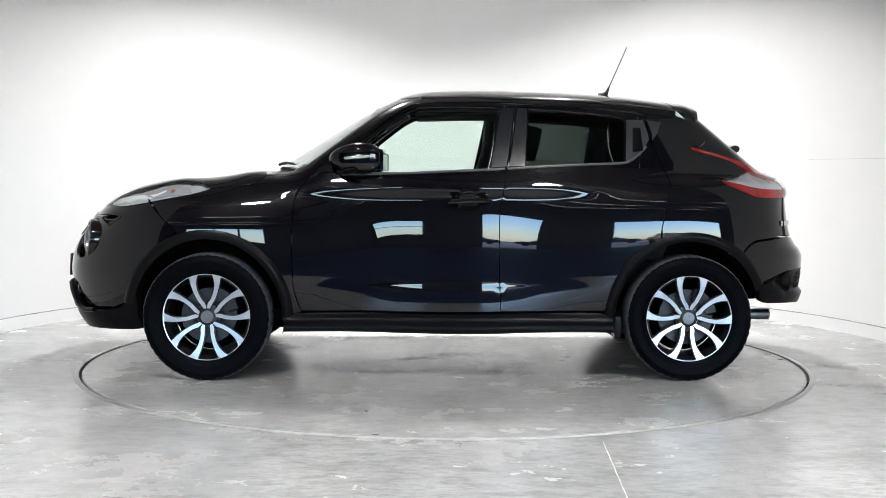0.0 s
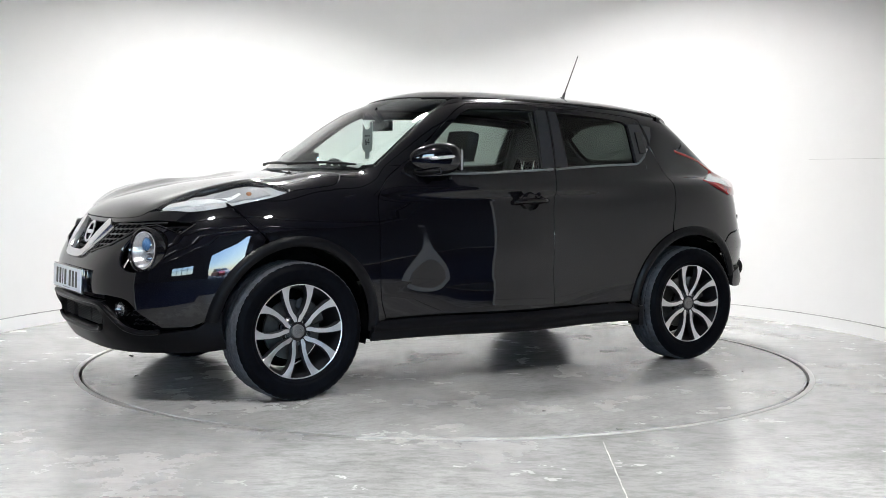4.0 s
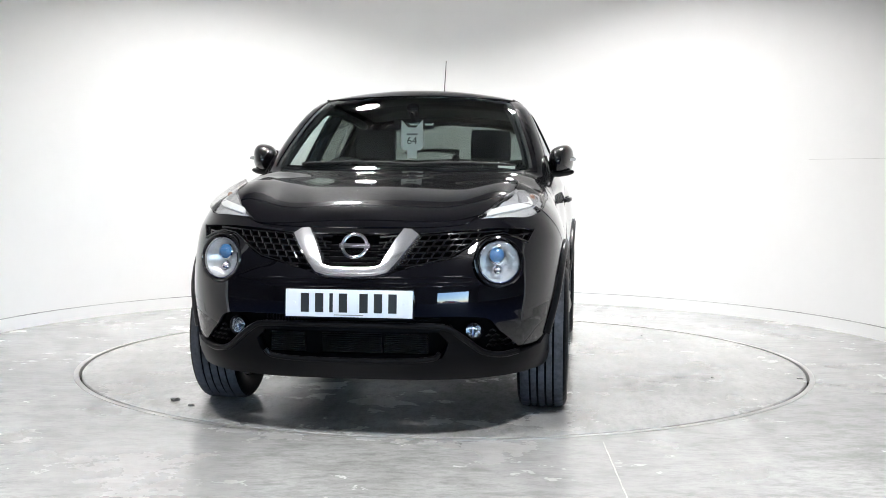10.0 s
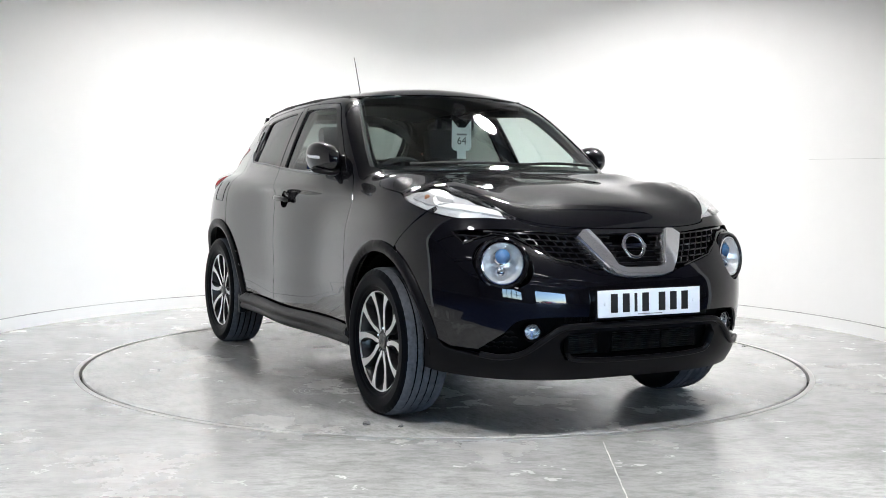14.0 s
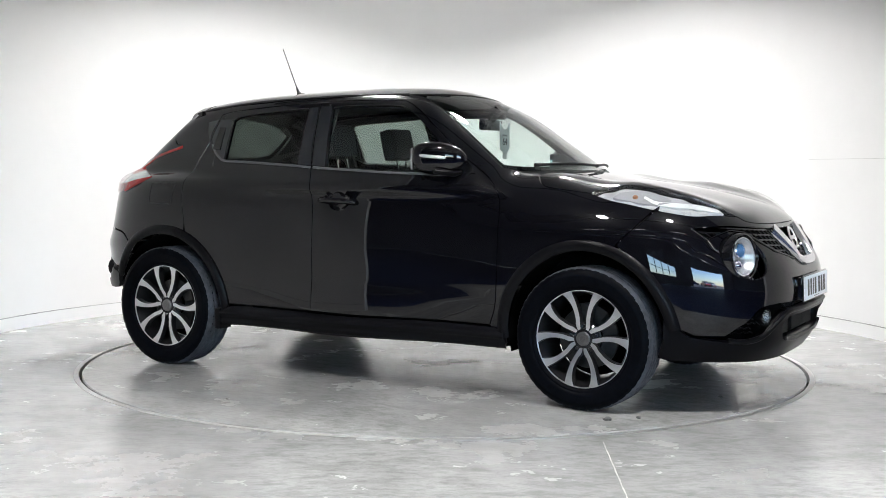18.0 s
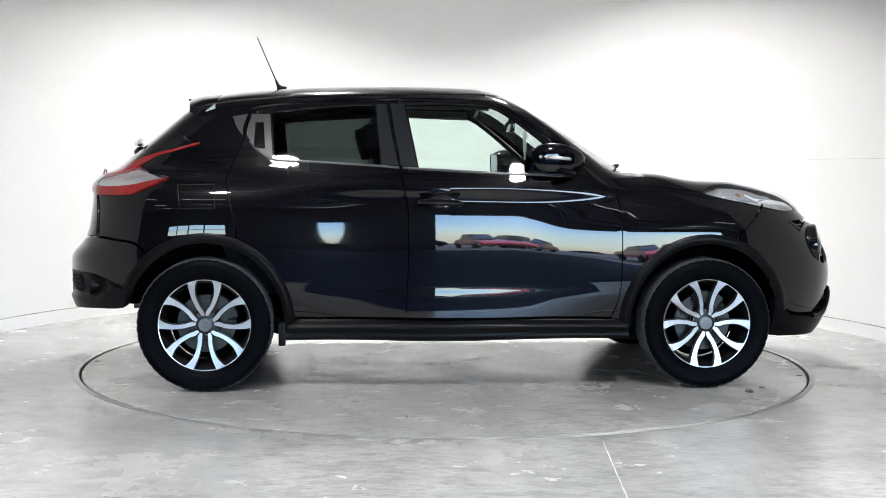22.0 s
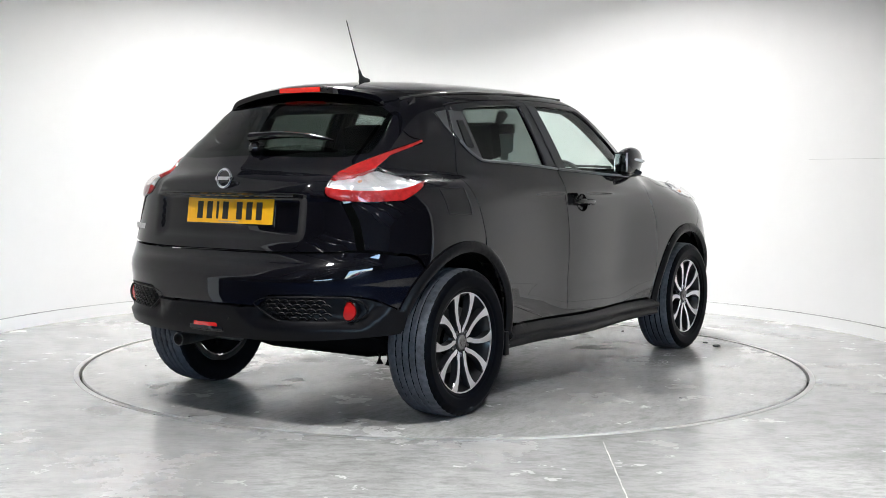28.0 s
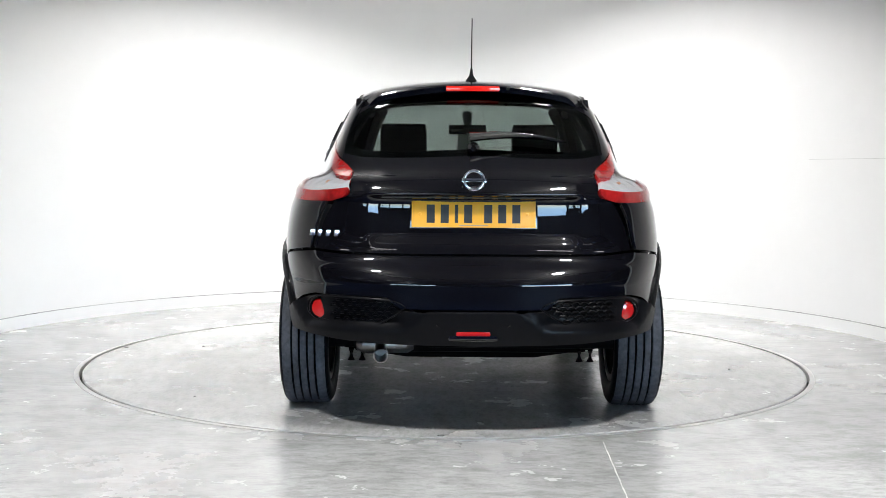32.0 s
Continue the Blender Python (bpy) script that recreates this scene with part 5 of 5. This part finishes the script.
# aerial
bm = bmesh.new()
tube(bm, [(-.915, 0, 1.54), (-.94, 0, 1.553), (-.952, 0, 1.572), (-.965, 0, 1.602)], [.030, .022, .010, .006], 14)
aer = part("aerial_base", bm, RUBBER, car, "black rubber roof aerial base")
bm = bmesh.new()
tube(bm, [(-.964, 0, 1.60), (-1.01, 0, 1.705), (-1.067, 0, 1.838)], [.0036, .003, .0024], 8)
part("aerial_mast", bm, INK, aer)

# fuel flap, on the car's right
ch = Chart("tunnel", -1)
flap = loop_of(ch, on_side((-1.40, 1.025), (-1.215, 1.028)), on_side((-1.215, 1.028), (-1.212, .90)), on_side((-1.212, .90), (-1.385, .905)), on_side((-1.385, .905), (-1.40, 1.025)))
fp = shrink(flap, .004)
bm = bmesh.new()
q, nq = ch.cast(dense(fp, .02))
tube(bm, [tuple(a + b * .0006) for a, b in zip(q, nq)], .0022, 5, closed=True)
part("fuel_flap_seam", bm, RUBBER, quarter_panel, "thin seam of the fuel flap")

# ---- the shed behind the camera and the yard outside, as the paint mirrors them ----
bm = bmesh.new()
box(bm, -60, 60, -120, -16.2, -.12, -.02)
yard = tagged(part("ground", bm, TARMAC, None, "dark tarmac yard outside the doorway", smooth=False), kind="structure", category="ground")
for i in range(5):
    bm = bmesh.new()
    x = WIN0 + (WIN1 - WIN0) * i / 4
    box(bm, x - .05, x + .05, -16.12, -16.04, 1.0, 2.7)
    if i == 0:
        box(bm, WIN0, WIN1, -16.12, -16.04, 1.0, 1.08)
        box(bm, WIN0, WIN1, -16.12, -16.04, 2.62, 2.7)
        box(bm, WIN0, WIN1, -16.12, -16.04, 1.85, 1.9)
    tagged(part("window_frame", bm, BLACK_PLASTIC, None, "dark metal frame of the shed windows", smooth=False), kind="structure", category="window")
for px, py in STRIPS:
    bm = bmesh.new()
    box(bm, px - .8, px + .8, py - .07, py + .07, 4.90, 4.97, .01)
    strip_ = part("strip_light", bm, WALL_WHITE, None, "white batten strip light hung under the shed roof")
    tagged(strip_, category="strip light", group="strip lights under the shed roof")
    for dx in (-.7, .7):
        bm = bmesh.new()
        tube(bm, [(px + dx, py, 4.95), (px + dx, py, 5.6)], .006, 6)
        part("hanger", bm, STEEL, strip_)
for px, py, pz in HIGH_BAYS:
    bm = bmesh.new()
    lathe(bm, [(.15, pz - .19), (.235, pz - .20), (.24, pz - .17), (.19, pz - .05), (.10, pz), (.10, pz + .12), (.04, pz + .14)], 40, "z", Matrix.Translation((px, py, 0)))
    bay = part("high_bay_lamp", bm, STEEL, None, "round grey high-bay lamp hung over the turntable")
    tagged(bay, category="ceiling lamp", group="high-bay lamps")
    bm = bmesh.new()
    lathe(bm, [(.145, pz - .196), (.13, pz - .204), (.08, pz - .207), (.01, pz - .208)], 40, "z", Matrix.Translation((px, py, 0)))
    part("diffuser", bm, BAY_GLOW, bay, "glowing white lamp diffuser")
    bm = bmesh.new()
    tube(bm, [(px, py, pz + .13), (px, py, 5.6)], .008, 8)
    part("hanger", bm, STEEL, bay)
for i in range(6):
    bm = bmesh.new()
    y = -15.5 + i * 3.6
    box(bm, -13, 13, y - .08, y + .08, 5.3, 5.6)
    tagged(part("roof_beam", bm, SHED_WALL, None, "dark steel roof beam", smooth=False), kind="structure", category="beam")


def parked_car(x, y, turn, paint, label):
    """A plain saloon seen far off: body, glasshouse, wheels."""
    thing = group("parked_car", pose(x, y, -.02, 0, 0, turn))
    tagged(thing, label, "car", "cars parked in the yard")
    side_ = [(-2.1, .35), (-2.15, .75), (-1.9, .95), (-.8, 1.0), (.9, .98), (1.9, .82), (2.15, .6), (2.1, .32)]
    top_ = [(-1.6, .97), (-.95, 1.40), (.15, 1.43), (.95, .99)]
    for name, pro, w, mat in (("body", side_, .86, paint), ("glasshouse", top_, .70, GLOSS_BLACK)):
        bm = bmesh.new()
        a = [bm.verts.new((px_, -w, pz_)) for px_, pz_ in pro]
        b = [bm.verts.new((px_, w, pz_)) for px_, pz_ in pro]
        bm.faces.new(a), bm.faces.new(b)
        for k in range(len(pro)):
            bm.faces.new((a[k], a[(k + 1) % len(a)], b[(k + 1) % len(a)], b[k]))
        bmesh.ops.bevel(bm, geom=list(bm.edges), offset=.05, segments=2, affect="EDGES")
        part(name, bm, mat, thing)
    bm = bmesh.new()
    box(bm, -.95, .15, -.66, .66, 1.40, 1.45, .02)
    part("roof", bm, paint, thing)
    for wx in (-1.3, 1.3):
        for wy in (-.8, .8):
            bm = bmesh.new()
            lathe(bm, [(.2, -.1), (.33, -.1), (.33, .1), (.2, .1), (.02, .08)], 24, "y", Matrix.Translation((wx, wy, .33)))
            part("wheel", bm, TYRE, thing)


RED_PAINT = material("red_paint", (.55, .03, .03), .2, coat=1.0)
WHITE_PAINT = material("white_paint", (.75, .75, .76), .2, coat=1.0)
BLUE_PAINT = material("dark_blue_paint", (.03, .05, .12), .2, coat=1.0)
parked_car(6.3, -22.5, 78, RED_PAINT, "red saloon car parked on the tarmac yard")
parked_car(9.6, -26, 80, WHITE_PAINT, "white saloon car parked on the tarmac yard")
parked_car(3.6, -31, 10, BLUE_PAINT, "dark blue saloon car parked on the tarmac yard")
parked_car(-5.5, -31, 5, WHITE_PAINT, "white saloon car parked beyond the windows")

# ---- wheels ----
def tyre_mesh():
    """Tyre about the y axis, with rim grooves, tread grooves and notched shoulders."""
    prof = [(.226, -.088), (.236, -.098), (.262, -.108), (.292, -.111), (.313, -.106), (.325, -.096), (.3315, -.082)]
    for g in (-.052, -.018, .018, .052):
        prof += [(.3335, g - .008), (.3335, g - .006), (.3255, g - .0045), (.3255, g + .0045), (.3335, g + .006), (.3335, g + .008)]
    prof += [(.3315, .082), (.325, .096), (.313, .106), (.300, .110), (.297, .1115), (.292, .111), (.262, .108), (.248, .1045), (.246, .1015), (.243, .1025), (.236, .098), (.226, .088)]
    n = 192
    P, F, M = [], [], []
    for i in range(n):
        a = 2 * math.pi * i / n
        for k, (r, y) in enumerate(prof):
            if .056 < abs(y) < .1 and r > .32 and i % 4 == 0:
                r -= .0028
            elif abs(y) < .056 and r > .33 and (i + int(y * 200)) % 6 == 0:
                r -= .004
            P.append((r * math.sin(a), y, r * math.cos(a)))
    m = len(prof)
    for i in range(n):
        j = (i + 1) % n
        for k in range(m - 1):
            F.append((i * m + k, j * m + k, j * m + k + 1, i * m + k + 1))
            M.append(1 if max(prof[k][0], prof[k + 1][0]) > .33 and min(prof[k][0], prof[k + 1][0]) > .324 else 0)
    return P, F, M


def spoke_mesh():
    """One spoke of a leaf-shaped pair, pointing up, on its +x side; machined face, dark flanks."""
    P, F, M = [], [], []
    inner = bend([(.0, .045), (.005, .070), (.020, .090), (.031, .113), (.040, .137), (.0445, .170), (.040, .203), (.031, .2235)], 3)
    outer = bend([(.017, .043), (.033, .068), (.046, .088), (.057, .112), (.066, .135), (.076, .166), (.083, .194), (.088, .2075)], 3)
    for (xi, zi), (xo, zo) in zip(inner, outer):
        r = math.hypot((xi + xo) / 2, (zi + zo) / 2)
        y = float(np.interp(r, (.046, .08, .15, .20, .226), (.070, .074, .081, .086, .087)))
        for k, dy in ((0, -.034), (0, -.004), (.08, 0), (.92, 0), (1, -.004), (1, -.034)):
            P.append((xi + (xo - xi) * k, y + dy, zi + (zo - zi) * k))
    for i in range(len(inner) - 1):
        for k in range(5):
            F.append((i * 6 + k, i * 6 + k + 1, i * 6 + 7 + k, i * 6 + 6 + k))
            M.append(0 if k == 2 else 1)
    return P, F, M


TYRE_P, TYRE_F, TYRE_M = tyre_mesh()
SPOKE_P, SPOKE_F, SPOKE_M = spoke_mesh()
tyre_data = spoke_data = twin_data = None


def wheel(x, y, side, phase=0.0):
    """A ten-spoke alloy wheel; local +y is its outer face."""
    global tyre_data, spoke_data, twin_data
    bm = bmesh.new()
    lathe(bm, [(.196, -.095), (.200, -.02), (.206, .05), (.218, .074), (.222, .083), (.226, .083), (.228, .06), (.222, -.095)], 96, "y", close=True)
    hub = part("wheel", bm, ALLOY_DARK, car, "ten-spoke alloy wheel with a black tyre")
    hub.matrix_basis = pose(x, y, .3315, 0, 0, 0 if side > 0 else 180) @ pose(0, 0, 0, 0, phase, 0)
    bm = bmesh.new()
    lathe(bm, [(.222, .07), (.2225, .0875), (.2275, .089), (.2345, .090), (.2375, .088), (.238, .075)], 96, "y")
    part("rim_lip", bm, ALLOY, hub, "bright machined rim edge")
    if tyre_data is None:
        t = link("tyre", TYRE_P, TYRE_F, [TYRE, TREAD], hub, "black rubber tyre", smooth=True)
        t.data.polygons.foreach_set("material_index", TYRE_M)
        tyre_data = t.data
        sp = link("spoke", SPOKE_P, SPOKE_F, [ALLOY, ALLOY_DARK], hub)
        sp.data.polygons.foreach_set("material_index", SPOKE_M)
        spoke_data = sp.data
        tw = link("spoke", [(-a, b, c) for a, b, c in SPOKE_P], [f[::-1] for f in SPOKE_F], [ALLOY, ALLOY_DARK], hub)
        tw.data.polygons.foreach_set("material_index", SPOKE_M)
        twin_data = tw.data
        first = 1
    else:
        t = new("tyre", tyre_data)
        t.parent = hub
        tagged(t, "black rubber tyre")
        first = 0
    for k in range(first, 5):
        for d in (spoke_data, twin_data):
            o = new("spoke", d)
            o.parent = hub
            o.matrix_basis = pose(0, 0, 0, 0, 72 * k, 0)
    bm = bmesh.new()
    lathe(bm, [(.072, .02), (.076, .050), (.066, .060), (.045, .062), (.034, .066), (.004, .066)], 40, "y")
    part("hub_face", bm, ALLOY_DARK, hub)
    bm = bmesh.new()
    lathe(bm, [(.033, .060), (.033, .073), (.030, .076), (.012, .077), (.002, .077)], 32, "y")
    tube(bm, [(.015 * math.cos(a), .0795, .015 * math.sin(a)) for a in np.linspace(0, 2 * math.pi, 21)[:-1]], .0022, 6, closed=True, up=(0, 1, 0))
    box(bm, -.02, .02, .0785, .0815, -.003, .003)
    part("centre_cap", bm, STEEL, hub, "grey centre cap with a ring emblem")
    for k in range(5):
        a = radians(36 + 72 * k)
        bm = bmesh.new()
        lathe(bm, [(.0125, .03), (.0125, .068), (.010, .070), (.008, .060)], 6, "y", Matrix.Translation((.058 * math.sin(a), 0, .058 * math.cos(a))))
        part("wheel_nut", bm, CHROME, hub, smooth=False)
    bm = bmesh.new()
    lathe(bm, [(.06, -.02), (.075, .004), (.145, .004), (.145, -.016), (.07, -.02)], 64, "y")
    part("brake_disc", bm, BRAKE_IRON, hub, "grey steel brake disc")
    bm = bmesh.new()
    prev = None
    for i in range(13):
        a = radians(-10 - i * 6)
        k = .012 if i in (0, 12) else 0
        cur = [bm.verts.new((r_ * math.sin(a), y_, r_ * math.cos(a))) for r_, y_ in ((.105 + k, -.03), (.105 + k, .03 - k), (.160 - k, .03 - k), (.160 - k, -.03))]
        if prev:
            for q in range(4):
                bm.faces.new((prev[q], prev[(q + 1) % 4], cur[(q + 1) % 4], cur[q]))
        else:
            bm.faces.new(cur)
        prev = cur
    bm.faces.new(prev[::-1])
    bmesh.ops.recalc_face_normals(bm, faces=bm.faces)
    part("brake_caliper", bm, BRAKE_IRON, hub, "grey brake caliper")
    bm = bmesh.new()
    lathe(bm, [(.19, -.09), (.18, -.085), (.004, -.08)], 40, "y")
    part("backing_plate", bm, DARK, hub)
    return hub


for x, y, s, ph in ((1.265, .755, 1, 2), (-1.265, .755, 1, -3), (1.265, -.755, -1, 36), (-1.265, -.755, -1, 0)):
    wheel(x, y, s, ph)
# wheel housings and underbody
for x in (1.265, -1.265):
    for s in SIDES:
        bm = bmesh.new()
        prev = None
        for i in range(25):
            a = radians((-14 if x < 0 else -2) + (178 if x < 0 else 196) * i / 24)
            cur = [bm.verts.new((x + .398 * math.cos(a), s * w, .335 + .405 * math.sin(a))) for w in (.785, .56)]
            cur.append(bm.verts.new((x + .02 * math.cos(a), s * .56, .335 + .02 * math.sin(a))))
            if prev:
                bm.faces.new((prev[0], prev[1], cur[1], cur[0]))
                bm.faces.new((prev[1], prev[2], cur[2], cur[1]))
            prev = cur
        part("wheel_housing", bm, DARK, car, "black wheel-arch liner")
bm = bmesh.new()
box(bm, -1.35, 1.80, -.55, .55, .245, .42, .05)
box(bm, -1.74, -1.25, -.52, .52, .40, .48, .04)
box(bm, -.85, .85, -.77, .77, .25, .36, .03)
under_body = part("underbody", bm, DARK, car, "dark underbody")
for x in (1.265, -1.265):
    bm = bmesh.new()
    tube(bm, [(x, -.70, .31), (x, -.3, .25), (x, .3, .25), (x, .70, .31)], .035, 10)
    part("axle", bm, DARK, car)
for s in SIDES:
    bm = bmesh.new()
    box(bm, -.905, -.87, s * .79 - .05, s * .79 + .05, .225, .34, .01)
    part("mud_flap", bm, BLACK_PLASTIC, car, "small black mud deflector")
    bm = bmesh.new()
    box(bm, 1.66, 1.70, s * .66 - .09, s * .66 + .09, .262, .31, .008)
    part("air_deflector", bm, BLACK_PLASTIC, car, "black strake in front of the wheel")
    for dy in (0, .05):
        bm = bmesh.new()
        tube(bm, [(-1.42, s * (.50 + dy), .36), (-1.44, s * (.50 + dy), .275), (-1.44, s * (.50 + dy), .225)], [.016, .012, .017], 8)
        part("damper_mount", bm, DARK, car)


def motions():
    """The turntable and the car on it go round together."""
    walk(turntable, [(t, pose(0, 0, 0, 0, 0, a)) for t, a in TURN])
    rows = []
    for t, a in TURN:
        rows.append((t, pose(0, 0, 0, 0, 0, a) @ pose(CAR_X, CAR_Y, 0)))
    walk(car, rows)


motions()
